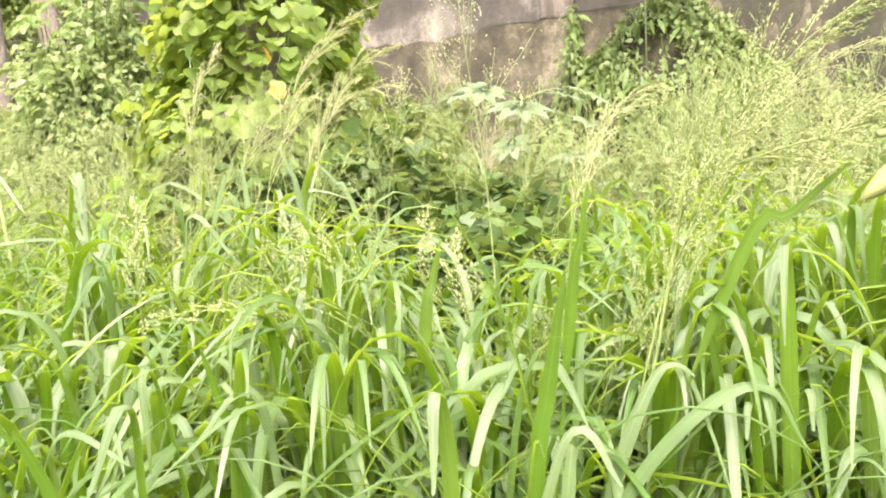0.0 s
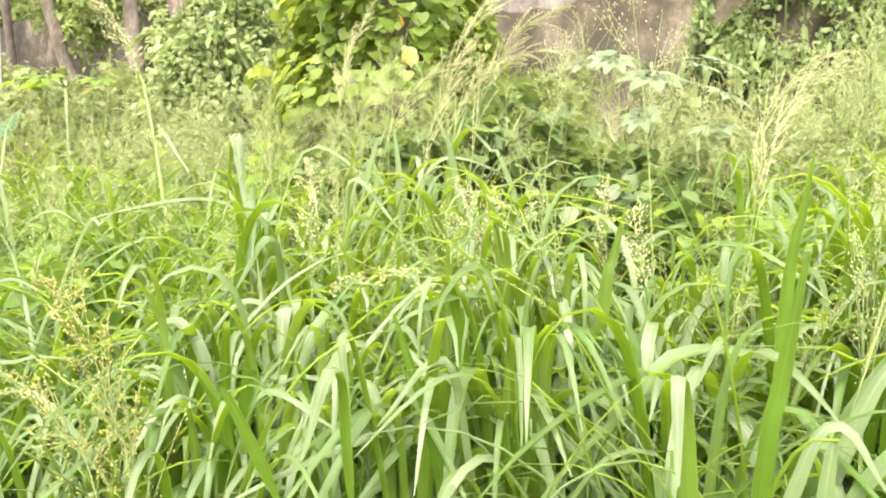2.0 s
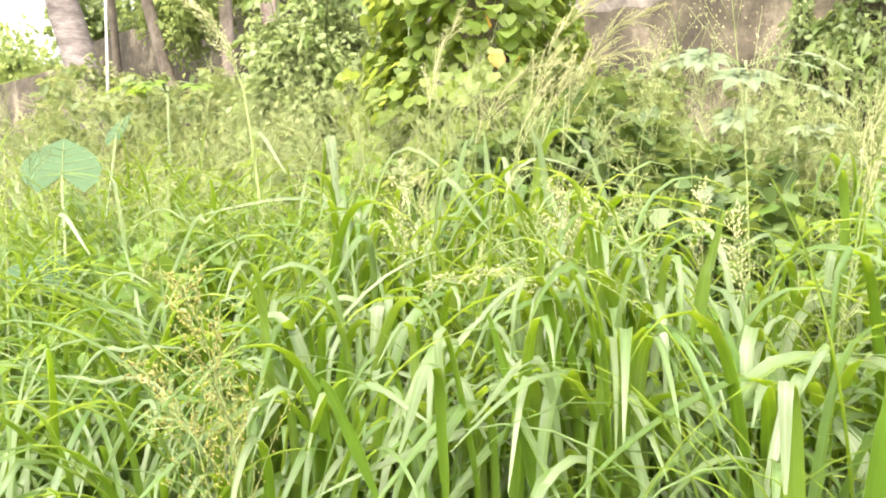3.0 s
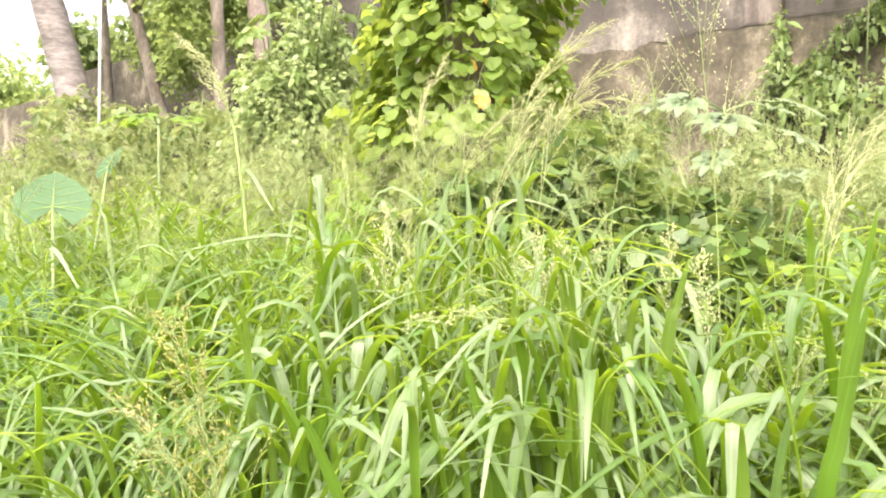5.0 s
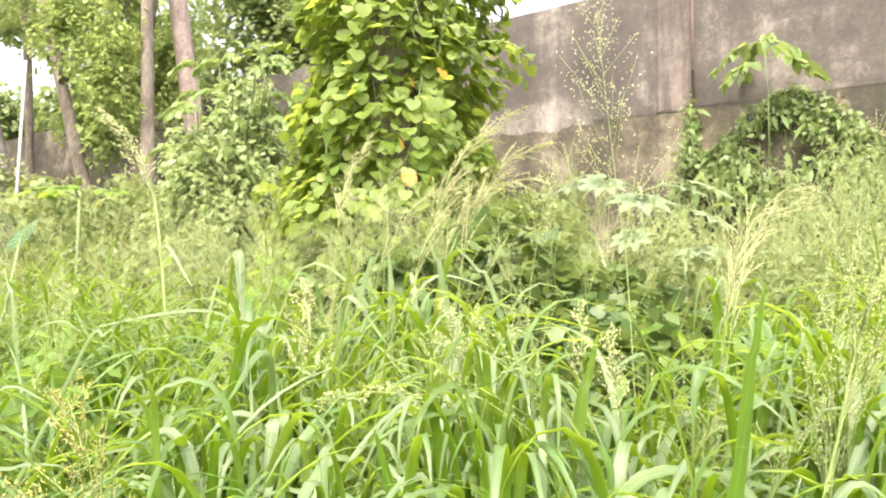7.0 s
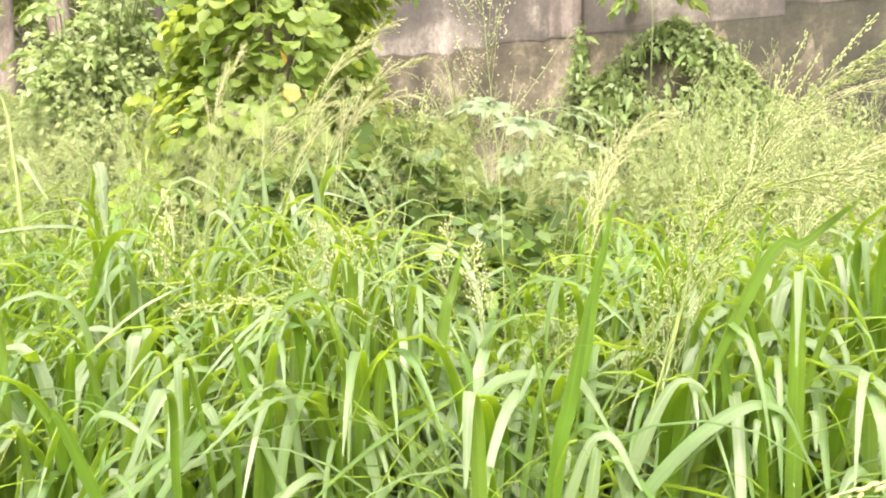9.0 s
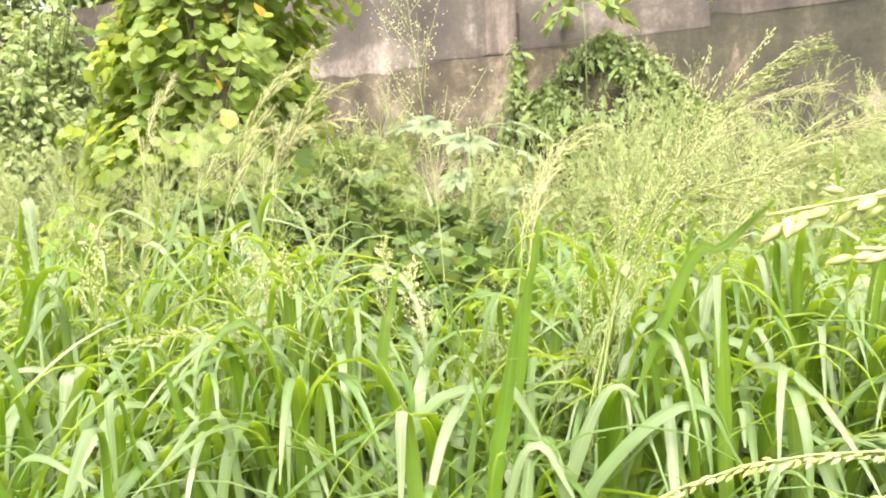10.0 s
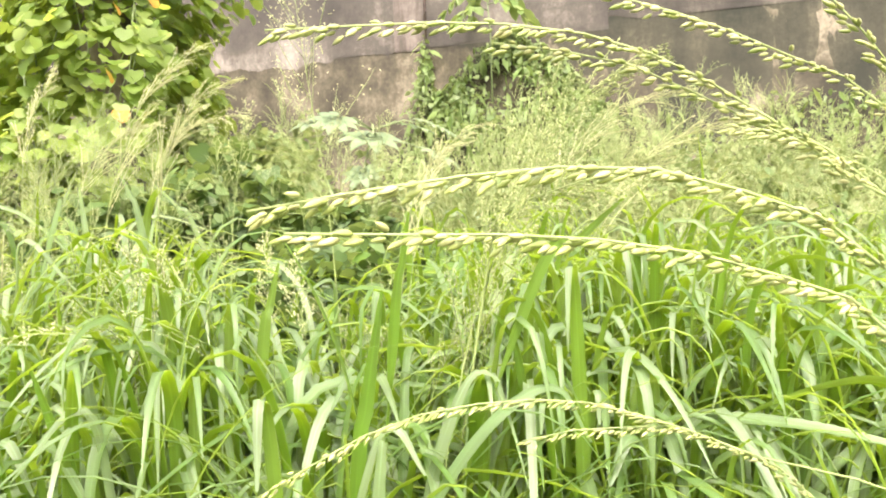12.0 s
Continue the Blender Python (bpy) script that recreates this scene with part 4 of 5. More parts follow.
def grass_field(name, label, region, clumps, per, length, width, lean, bend, kink_share, mat, keep=in_plot, stem=0.35, seg=14, radius=0.05, upper=None, fold=(0.55, 0.84), taper=0.3, towards=None, drop=(1.3, 2.6)):
    x, y = sow(clumps, region, keep)
    m = len(x)
    x, y = np.repeat(x, per) + rng.normal(0, radius, m * per), np.repeat(y, per) + rng.normal(0, radius, m * per)
    n = m * per
    tall = np.repeat(rng.uniform(0.85, 1.12, m), per)
    base = np.stack([x, y, ground_z(x, y) - 0.02], -1)
    kink = np.where(rng.uniform(0, 1, n) < kink_share, rng.uniform(*drop, n), 0)
    az = rng.uniform(0, 6.28, n) if towards is None else rng.normal(towards, 1.1, n)
    v, f = blades(base, az, tall * rng.uniform(*length, n), rng.uniform(*width, n), np.abs(rng.normal(0, lean, n)),
                  rng.uniform(*bend, n), kink, rng.uniform(*fold, n), rng.normal(0, 0.45, n), stem, seg, rng.uniform(0.012, 0.05, n), taper, upper is not None)
    return tagged(new(name, many(name, v, f, mat, True, upper)), label, "grass", kind="stuff")


def right_front(x, y):
    return in_plot(x, y) & (x > -0.76 - 0.3 * (y - 0.9)) & (y > 0.75)


def hollow(x, y):
    """A dip in the grass before the creeper heap."""
    return ((x - 0.08) / 0.55) ** 2 + ((y - 2.4) / 0.62) ** 2 < 1


def tall_front(x, y):
    return right_front(x, y) & ~hollow(x, y)


def back_plot(x, y):
    return in_plot(x, y) & ~hollow(x, y)


def left_front(x, y):
    return in_plot(x, y) & (x < -0.7 - 0.28 * (y - 0.9)) & (y > 0.6)


grass_field("broad_grass", "tall broad-bladed green grass in thick clumps", (-2.2, 2.6, 1.1, 2.6), 330, 14, (0.8, 1.3), (0.015, 0.03), 0.045, (0.2, 1.0), 0.985, GRASS, tall_front, 0.42, 18, 0.05, GRASS_TOP)
grass_field("dense_grass", "dense stand of broad upright grass blades with folded tips", (-0.95, -0.15, 1.15, 1.75), 36, 14, (0.85, 1.2), (0.017, 0.028), 0.035, (0.1, 0.6), 1.0, GRASS, tall_front, 0.4, 18, 0.05, GRASS_TOP, (0.72, 0.93), 0.28, -1.5, (1.8, 2.75))
grass_field("dense_grass", "dense stand of broad upright grass blades with folded tips", (0.4, 1.4, 1.2, 2.0), 48, 14, (0.85, 1.25), (0.016, 0.027), 0.04, (0.1, 0.6), 1.0, GRASS, tall_front, 0.4, 18, 0.05, GRASS_TOP, (0.72, 0.93), 0.28, -1.5, (1.8, 2.75))
grass_field("short_grass", "shorter broad grass blades filling the clumps", (-2.4, 2.6, 0.7, 2.8), 350, 14, (0.4, 0.85), (0.013, 0.028), 0.14, (0.4, 1.6), 0.5, GRASS, right_front, 0.3, 12, 0.05, GRASS_TOP)
grass_field("arching_grass", "long arching green grass blades in dense tufts", (-2.8, 0.2, 0.7, 3.0), 330, 15, (0.7, 1.2), (0.011, 0.024), 0.2, (1.3, 2.6), 0.12, ARCH, left_front, 0.3, 15, 0.06, ARCH_TOP, taper=0.5)
grass_field("thin_arching_grass", "slender pale arching blades among the broad grass", (-0.45, 2.4, 0.9, 2.7), 190, 12, (0.75, 1.2), (0.004, 0.011), 0.14, (1.3, 2.8), 0.1, ARCH, tall_front, 0.3, 12, 0.05, ARCH_TOP, taper=0.5)
grass_field("back_grass", "tall yellowish fine grass before the climber", (-5.5, 4.5, 2.5, 6.2), 420, 16, (0.55, 0.95), (0.006, 0.014), 0.2, (0.6, 2.4), 0.2, FINE, back_plot, 0.35, 8, taper=0.5)
grass_field("back_broad_grass", "pale broad grass blades standing among weeds", (-3.5, 3.2, 2.2, 3.6), 85, 7, (0.8, 1.15), (0.014, 0.026), 0.07, (0.3, 1.2), 0.75, GRASS, back_plot, 0.45, 12, 0.05, GRASS_TOP)
grass_field("plot_grass", "rough grass over the rest of the plot", (-9, 7, -4, 10), 2300, 9, (0.45, 0.95), (0.02, 0.04), 0.2, (0.4, 1.8), 0.2, ARCH,
            lambda x, y: ~in_plot(x, y) & ((y > 0.5) | (np.hypot(x, y + 0.2) > 1.1)) & (y < 6.55 - 0.5 * (x - 0.95) - 0.3), 0.3, 4, 0.09)


# ---- flowering grass ----
def flower_field(name, label, region, count, keep, height, seed=0.0028, spread=(0.1, 0.24), branches=15, grains=11):
    x, y = sow(count, region, keep)
    stems, twigs, seeds = [], [], []
    for i in range(len(x)):
        a, h, q = rng.uniform(0, 6.28), rng.uniform(*height), rng.uniform(0.05, 0.3)
        b = np.array([x[i], y[i], gz(x[i], y[i])])
        way = np.array([math.cos(a), math.sin(a), 0])
        path = [b, b + way * 0.25 * q * h + np.array([0, 0, 0.55 * h]), b + way * q * h + np.array([0, 0, h * (1 - 0.3 * q)])]
        s, t, g = panicle(path, rng.uniform(*spread), rng.uniform(0.18, 0.32), branches, seed, rng.uniform(0.1, 0.8), grains)
        stems.append(s)
        twigs += t
        seeds += g
    ob = tagged(new(name, soup(name, seeds, SEED)), label, "grass", kind="stuff")
    part("stalks", soup("stalks", stems + twigs, STALK), ob)


flower_field("flowering_grass", "airy seed heads of grass above the blades", (-3.0, 3.0, 1.1, 3.2), 260, lambda x, y: back_plot(x, y) & (y > 1.4), (0.95, 1.3))
flower_field("beaded_seed_heads", "drooping beaded seed heads among the broad blades", (-1.1, 1.2, 1.15, 1.75), 20, tall_front, (0.9, 1.15), 0.0034, (0.14, 0.26), 12, 12)
flower_field("far_flowering_grass", "hazy yellow seed heads before the wall", (-5.0, 3.6, 2.8, 6.0), 270, in_plot, (0.9, 1.3), 0.0038)
flower_field("arching_seed_heads", "pale feathery seed heads over the weeds by the wall", (0.7, 3.8, 2.2, 4.2), 170, lambda x, y: x > 0.3 * y, (1.1, 1.6), 0.0034, (0.16, 0.32), 18, 10)
flower_field("low_seed_heads", "pale seed haze over the weeds below the climber", (-2.2, 0.9, 2.6, 3.9), 95, in_plot, (0.95, 1.45), 0.003, (0.14, 0.28), 16, 10)


def seed_head(path, label, top, spread, count, seed, droop, grains, hang, thick=0.0028, flare=1.0):
    base = Vector(path[0])
    t = thing("flowering_grass_stalk", base, label + " on a slender grass stalk", "grass", "grass seed heads")
    stem, twigs, seeds = panicle([tuple(Vector(p) - base) for p in path], spread, top, count, seed, droop, grains, hang, thick, flare, True)
    part("stalk", soup("stalk", [stem], STALK), t)
    for k, tw in enumerate(twigs):
        me = soup("branch", [tw] + seeds[k * grains:(k + 1) * grains], SEED_PALE if "feathery" in label else STALK)
        me.materials.append(GOLD if "golden" in label else SEED if "yellow" in label else SEED_PALE)
        for q in me.polygons[len(tw[1]):]:
            q.material_index = 1
        part("branch", me, t)


def raceme(path, label, seed, gap):
    """A stalk from the ground that arches over, its outer part lined with grains that hang in two rows."""
    first = np.array(path[0])
    back = first - np.array(path[1])
    back = back / np.linalg.norm(back)
    lead = first + back * 0.16 + np.array([0, 0, -0.05])
    foot = np.array([lead[0] + 0.12, lead[1] + 0.1, 0])
    foot[2] = gz(foot[0], foot[1])
    t = thing("arching_grass_stalk", Vector(foot), label + " on an arching stalk", "grass", "grass seed rows")
    line = smooth_path([foot, foot + (lead - foot) * np.array([0.35, 0.35, 0.65]), lead] + [np.array(p) for p in path], 60) - foot
    run = np.concatenate([[0], np.cumsum(np.linalg.norm(np.diff(line, axis=0), axis=1))])
    part("stalk", soup("stalk", [tube(line, [0.0016 * (1 - 0.8 * k / 59) for k in range(60)], 6)], STALK), t)
    start = run[np.argmin(np.linalg.norm(line - (first - foot), axis=1))]
    g = np.random.default_rng(int(run[-1] * 1e4))
    n = min(190, int((run[-1] - start) / gap * 2.2))
    for k in range(n):
        w = start + (run[-1] - start) * (k + g.uniform(0, 0.7)) / n
        c = np.array([np.interp(w, run, line[:, q]) for q in range(3)])
        e = np.array([np.interp(min(w + 0.01, run[-1]), run, line[:, q]) for q in range(3)]) - c
        if w > run[-1] - 0.011:
            e = line[-1] - line[-3]
        e /= np.linalg.norm(e)
        sidew = np.cross(e, [0, 0, 1])
        sidew /= np.linalg.norm(sidew)
        away = sidew * (0.45 if k % 2 else -0.45) + np.array([0, 0, -0.42]) + g.normal(0, 0.25, 3)
        d = e + away * 0.7
        d /= np.linalg.norm(d)
        p = c + away * seed * 0.9 + d * seed * 0.5
        m = Matrix.Translation(Vector(p)) @ Vector(d).to_track_quat("Z", "Y").to_matrix().to_4x4() @ Matrix.Diagonal((*([seed * g.uniform(0.54, 0.8)] * 3), 1))
        part("grain", GRAIN, t, at=m)


def grain_mesh():
    prof = [(-1.0, 0.02), (-0.75, 0.24), (-0.3, 0.36), (0.15, 0.33), (0.6, 0.2), (1.0, 0.02)]
    return soup("grain", [tube([(0, 0, z) for z, r in prof], [r for z, r in prof], 6)], GRAIN_SKIN)


GRAIN_SKIN = leaf_material("plump_grain", [(0.21, 0.27, 0.06), (0.29, 0.33, 0.095), (0.4, 0.4, 0.17)], (0.65, 0.68, 0.2), 0.12, 0.4, 0.5, relief=0.0, by_object=True)
GRAIN = grain_mesh()


# ---- single grass blades that stand out ----
def grass_clump(specs):
    """One clump: each blade is given by its foot, a point on its stalk, its crest and its tip, its width and whether it shows its upper side."""
    foot = specs[0][0]
    base = Vector((foot[0], foot[1], gz(*foot)))
    t = thing("grass_clump", base, "clump of long broad green grass blades", "grass", "broad grass clumps")
    for f, low, crest, tip, width, shown in specs:
        f, low, crest, tip = np.array((f[0], f[1], gz(*f))), np.array(low), np.array(crest), np.array(tip)
        if tip[2] > crest[2]:
            fine = smooth_path([f, low, crest, tip], 160)
        else:
            over = (tip - low) * np.array([1, 1, 0])
            over = over * (0.5 + 0.02 / (np.linalg.norm(over) + 1e-6))
            way = (crest - low) / np.linalg.norm(crest - low) + 0.6 * (low - f) / np.linalg.norm(low - f)
            way /= np.linalg.norm(way)
            fine = np.concatenate([bow(f, low, (0, 0, 0.8 * (low[2] - f[2])), way * np.linalg.norm(low - f), 60)[:-1], bow(low, crest, 1.1 * way * np.linalg.norm(crest - low), over, 50)[:-1], bow(crest, tip, over, 1.4 * (tip - crest), 52)])
        fine = fine - np.array(base)
        over = (tip - low) * np.array([1, 1, 0]) / (np.linalg.norm((tip - low)[:2]) + 1e-9)
        turned = (4 if shown else -4) if tip[2] > crest[2] else 1.1 * over[0] ** 2
        run = np.concatenate([[0], np.cumsum(np.linalg.norm(np.diff(fine, axis=0), axis=1))]) / np.sum(np.linalg.norm(np.diff(fine, axis=0), axis=1))
        stalk = run[np.argmin(np.linalg.norm(fine - (low - np.array(base)), axis=1))]
        rows = 26
        at = np.concatenate([np.linspace(0, 0.8 * stalk, 4)[:-1], np.linspace(0.8 * stalk, 1, rows - 3)])
        p = np.stack([np.interp(at, run, fine[:, k]) for k in range(3)], -1)
        v, w, fc = [], [], []
        for i, q in enumerate(p):
            ahead = p[min(i + 1, rows - 1)] - p[max(i - 1, 0)]
            ahead /= np.linalg.norm(ahead) + 1e-9
            climb = math.hypot(ahead[0], ahead[1]) * (1 if ahead @ over >= 0 else -1)
            face = np.array([-over[0] * ahead[2], -over[1] * ahead[2], climb]) + turned * np.array([0.15 * math.sin(9 * f[0] + 5 * f[1]), -1, 0.3])
            across = np.cross(ahead, face)
            across /= np.linalg.norm(across) + 1e-9
            down = np.cross(across, ahead)
            half = 0.5 * width * min(1, max(0.22, 0.4 + (at[i] - 0.9 * stalk) / 0.1)) * min(1, (1.012 - at[i]) / 0.17) ** 0.65
            for k, side in ((0, v), (1, w)):
                skin = down * (0.0004 if k else -0.0004)
                side += [q + across * half + skin, q + down * half * 0.2 + skin, q - across * half + skin]
        for i in range(rows - 1):
            for k in range(2):
                a = 3 * i + k
                fc.append((a, a + 1, a + 4, a + 3))
        fc += [tuple(q + 3 * rows for q in g[::-1]) for g in fc]
        part("blade", many("blade", np.array(v + w)[None], fc, GRASS_ONE, True, GRASS_ONE_TOP), t)


def bow(a, b, ta, tb, n):
    """A cubic from a to b with the given end slopes."""
    u = np.linspace(0, 1, n)[:, None]
    return (2 * u ** 3 - 3 * u ** 2 + 1) * a + (u ** 3 - 2 * u ** 2 + u) * ta + (-2 * u ** 3 + 3 * u ** 2) * b + (u ** 3 - u ** 2) * tb


grass_clump([
    ((-1.622, 1.180), (-1.222, 1.150, 1.023), (-1.071, 1.135, 1.120), (-0.944, 1.100, 1.138), 0.009, True),
    ((-1.439, 1.230), (-1.091, 1.200, 1.118), (-1.042, 1.200, 1.192), (-1.007, 1.200, 1.264), 0.013, True),
    ((-1.395, 1.030), (-0.995, 1.000, 0.995), (-0.902, 0.985, 1.041), (-0.818, 0.950, 1.043), 0.011, True),
    ((-0.898, 1.230), (-1.298, 1.200, 1.063), (-1.357, 1.200, 1.128), (-1.396, 1.200, 1.158), 0.011, False),
])
grass_clump([
    ((-0.630, 1.000), (-0.579, 0.970, 1.066), (-0.529, 0.955, 1.132), (-0.429, 0.920, 1.094), 0.016, True),
    ((-0.534, 1.130), (-0.934, 1.100, 1.001), (-1.125, 1.100, 1.063), (-1.221, 1.100, 1.068), 0.011, True),
    ((-0.495, 1.130), (-0.460, 1.100, 1.052), (-0.424, 1.085, 1.119), (-0.369, 1.050, 1.036), 0.023, True),
    ((-0.448, 1.230), (-0.416, 1.200, 0.997), (-0.384, 1.188, 1.197), (-0.336, 1.160, 1.142), 0.022, True),
])
grass_clump([
    ((-0.391, 0.930), (-0.403, 0.900, 1.060), (-0.415, 0.879, 1.188), (-0.444, 0.830, 1.077), 0.026, True),
    ((-0.332, 1.030), (-0.381, 1.000, 1.027), (-0.430, 0.985, 1.222), (-0.412, 0.950, 1.071), 0.019, True),
    ((-0.207, 1.080), (-0.251, 1.050, 1.011), (-0.295, 1.035, 1.172), (-0.384, 1.000, 1.074), 0.018, True),
    ((-0.174, 0.960), (-0.548, 0.930, 1.056), (-0.600, 0.930, 1.127), (-0.628, 0.930, 1.162), 0.022, False),
])
grass_clump([
    ((-0.160, 1.080), (-0.300, 1.050, 1.011), (-0.340, 1.050, 1.145), (-0.370, 1.050, 1.236), 0.023, False),
    ((0.034, 0.810), (0.018, 0.780, 1.101), (0.003, 0.765, 1.219), (-0.002, 0.730, 1.108), 0.021, True),
    ((0.056, 1.080), (0.456, 1.050, 1.311), (0.560, 1.050, 1.423), (0.655, 1.050, 1.504), 0.022, False),
    ((0.063, 0.930), (0.133, 0.900, 1.055), (0.149, 0.900, 1.165), (0.179, 0.900, 1.349), 0.023, False),
])
grass_clump([
    ((0.076, 0.790), (0.153, 0.760, 1.079), (0.160, 0.760, 1.125), (0.166, 0.760, 1.150), 0.020, True),
    ((0.103, 0.830), (0.139, 0.800, 1.089), (0.176, 0.788, 1.164), (0.217, 0.760, 1.102), 0.022, True),
    ((0.130, 1.130), (0.218, 1.100, 1.259), (0.237, 1.100, 1.384), (0.252, 1.100, 1.483), 0.021, False),
    ((0.169, 1.230), (0.160, 1.200, 1.106), (0.150, 1.185, 1.191), (0.102, 1.150, 1.117), 0.020, True),
])
grass_clump([
    ((0.219, 1.080), (0.279, 1.050, 1.027), (0.363, 1.041, 1.195), (0.393, 1.020, 1.178), 0.026, True),
    ((0.235, 1.030), (0.295, 1.000, 1.024), (0.468, 0.982, 1.170), (0.527, 0.940, 1.082), 0.023, True),
    ((0.489, 1.030), (0.476, 1.000, 1.065), (0.463, 0.991, 1.145), (0.449, 0.970, 1.094), 0.020, True),
    ((0.490, 1.180), (0.550, 1.150, 1.123), (0.632, 1.135, 1.168), (0.683, 1.100, 1.153), 0.017, True),
])
grass_clump([
    ((0.549, 0.980), (0.576, 0.950, 1.045), (0.602, 0.935, 1.072), (0.614, 0.900, 1.055), 0.017, True),
    ((0.576, 1.130), (0.587, 1.100, 1.062), (0.598, 1.088, 1.139), (0.591, 1.060, 1.079), 0.023, True),
    ((0.582, 1.130), (0.462, 1.100, 1.134), (0.432, 1.100, 1.257), (0.403, 1.100, 1.295), 0.017, False),
    ((0.734, 1.030), (0.678, 1.000, 0.939), (0.621, 0.985, 1.072), (0.561, 0.950, 1.004), 0.030, True),
])
grass_clump([
    ((0.997, 1.130), (0.908, 1.100, 0.886), (0.876, 1.100, 1.010), (0.760, 1.100, 1.118), 0.025, True),
    ((-1.594, 1.530), (-1.566, 1.500, 1.284), (-1.538, 1.485, 1.372), (-1.424, 1.450, 1.276), 0.015, True),
    ((-1.549, 1.430), (-1.149, 1.400, 1.273), (-1.074, 1.400, 1.363), (-1.018, 1.400, 1.408), 0.014, True),
    ((-1.415, 1.430), (-1.355, 1.400, 1.198), (-1.279, 1.388, 1.241), (-1.191, 1.360, 1.221), 0.013, True),
])
grass_clump([
    ((-1.385, 1.530), (-1.325, 1.500, 1.355), (-1.247, 1.488, 1.389), (-1.172, 1.460, 1.365), 0.010, True),
    ((-1.370, 1.730), (-1.529, 1.700, 1.362), (-1.558, 1.700, 1.469), (-1.576, 1.700, 1.516), 0.014, True),
    ((-1.344, 1.280), (-1.284, 1.250, 1.038), (-1.199, 1.238, 1.177), (-1.088, 1.210, 1.155), 0.015, True),
    ((-1.238, 1.630), (-0.838, 1.600, 1.299), (-0.783, 1.600, 1.366), (-0.750, 1.600, 1.427), 0.032, True),
])
grass_clump([
    ((-0.686, 1.530), (-0.709, 1.500, 1.190), (-0.732, 1.482, 1.336), (-0.792, 1.440, 1.226), 0.033, True),
    ((-0.654, 1.430), (-0.658, 1.400, 1.033), (-0.661, 1.385, 1.202), (-0.664, 1.350, 1.037), 0.031, True),
    ((-0.646, 1.730), (-0.621, 1.700, 1.366), (-0.596, 1.685, 1.473), (-0.473, 1.650, 1.347), 0.017, True),
    ((-0.639, 1.420), (-0.690, 1.390, 1.176), (-0.741, 1.375, 1.209), (-0.842, 1.340, 1.097), 0.016, True),
])
grass_clump([
    ((-0.622, 1.430), (-0.631, 1.400, 1.080), (-0.640, 1.388, 1.217), (-0.631, 1.360, 1.089), 0.023, True),
    ((-0.274, 1.630), (-0.214, 1.600, 1.339), (-0.152, 1.591, 1.408), (-0.118, 1.570, 1.387), 0.011, True),
    ((-0.269, 1.330), (-0.339, 1.300, 1.049), (-0.366, 1.300, 1.226), (-0.378, 1.300, 1.285), 0.021, True),
    ((-0.118, 1.380), (-0.028, 1.350, 1.210), (-0.013, 1.350, 1.298), (0.009, 1.350, 1.399), 0.025, False),
])
grass_clump([
    ((-0.068, 1.530), (-0.128, 1.500, 1.250), (-0.203, 1.491, 1.339), (-0.244, 1.470, 1.328), 0.014, True),
    ((-0.057, 1.480), (-0.067, 1.450, 1.257), (-0.077, 1.435, 1.330), (-0.113, 1.400, 1.260), 0.015, True),
    ((0.149, 1.580), (0.134, 1.550, 1.251), (0.120, 1.541, 1.357), (0.053, 1.520, 1.321), 0.020, True),
    ((0.260, 1.530), (0.245, 1.500, 1.196), (0.230, 1.488, 1.328), (0.209, 1.460, 1.217), 0.025, True),
])
grass_clump([
    ((0.708, 1.330), (0.680, 1.300, 1.137), (0.651, 1.288, 1.357), (0.600, 1.260, 1.225), 0.026, True),
    ((0.760, 1.430), (0.878, 1.400, 1.152), (0.920, 1.400, 1.323), (0.962, 1.400, 1.352), 0.020, False),
    ((0.798, 1.380), (0.808, 1.350, 1.160), (0.819, 1.338, 1.450), (0.821, 1.310, 1.296), 0.024, True),
    ((0.826, 1.530), (0.791, 1.500, 1.131), (0.756, 1.485, 1.358), (0.700, 1.450, 1.197), 0.031, True),
])
grass_clump([
    ((1.220, 1.630), (1.198, 1.600, 1.220), (1.176, 1.588, 1.360), (1.122, 1.560, 1.106), 0.033, True),
    ((-1.239, 1.930), (-1.225, 1.900, 1.491), (-1.212, 1.885, 1.619), (-1.101, 1.850, 1.496), 0.015, True),
    ((-1.051, 1.980), (-1.030, 1.950, 1.512), (-1.009, 1.935, 1.607), (-0.961, 1.900, 1.400), 0.034, True),
    ((-0.885, 2.030), (-0.631, 2.000, 1.519), (-0.607, 2.000, 1.577), (-0.583, 2.000, 1.635), 0.017, True),
])
grass_clump([
    ((-0.512, 2.030), (-0.544, 2.000, 1.429), (-0.551, 2.000, 1.545), (-0.562, 2.000, 1.631), 0.022, True),
    ((-0.207, 1.930), (-0.370, 1.900, 1.470), (-0.403, 1.900, 1.593), (-0.432, 1.900, 1.667), 0.021, True),
    ((0.117, 1.980), (-0.223, 1.950, 1.458), (-0.287, 1.950, 1.567), (-0.351, 1.950, 1.634), 0.015, True),
])
seed_head([(0.279, 1.363, 0.342), (0.416, 1.183, 1.364), (0.441, 1.151, 1.455), (0.495, 1.098, 1.510), (0.658, 0.992, 1.552)], "dense arching yellow-green seed head", top=0.5, spread=0.3, count=46, seed=0.0034, droop=0.4, grains=46, flare=0.5, hang=0.15, thick=0.006)
seed_head([(0.197, 1.235, 0.313), (0.352, 1.107, 1.220), (0.419, 1.052, 1.432), (0.488, 0.996, 1.613), (0.635, 0.940, 1.737)], "arching yellow-green seed head", top=0.35, spread=0.24, count=36, seed=0.0034, droop=0.4, grains=40, flare=0.5, hang=0.15)
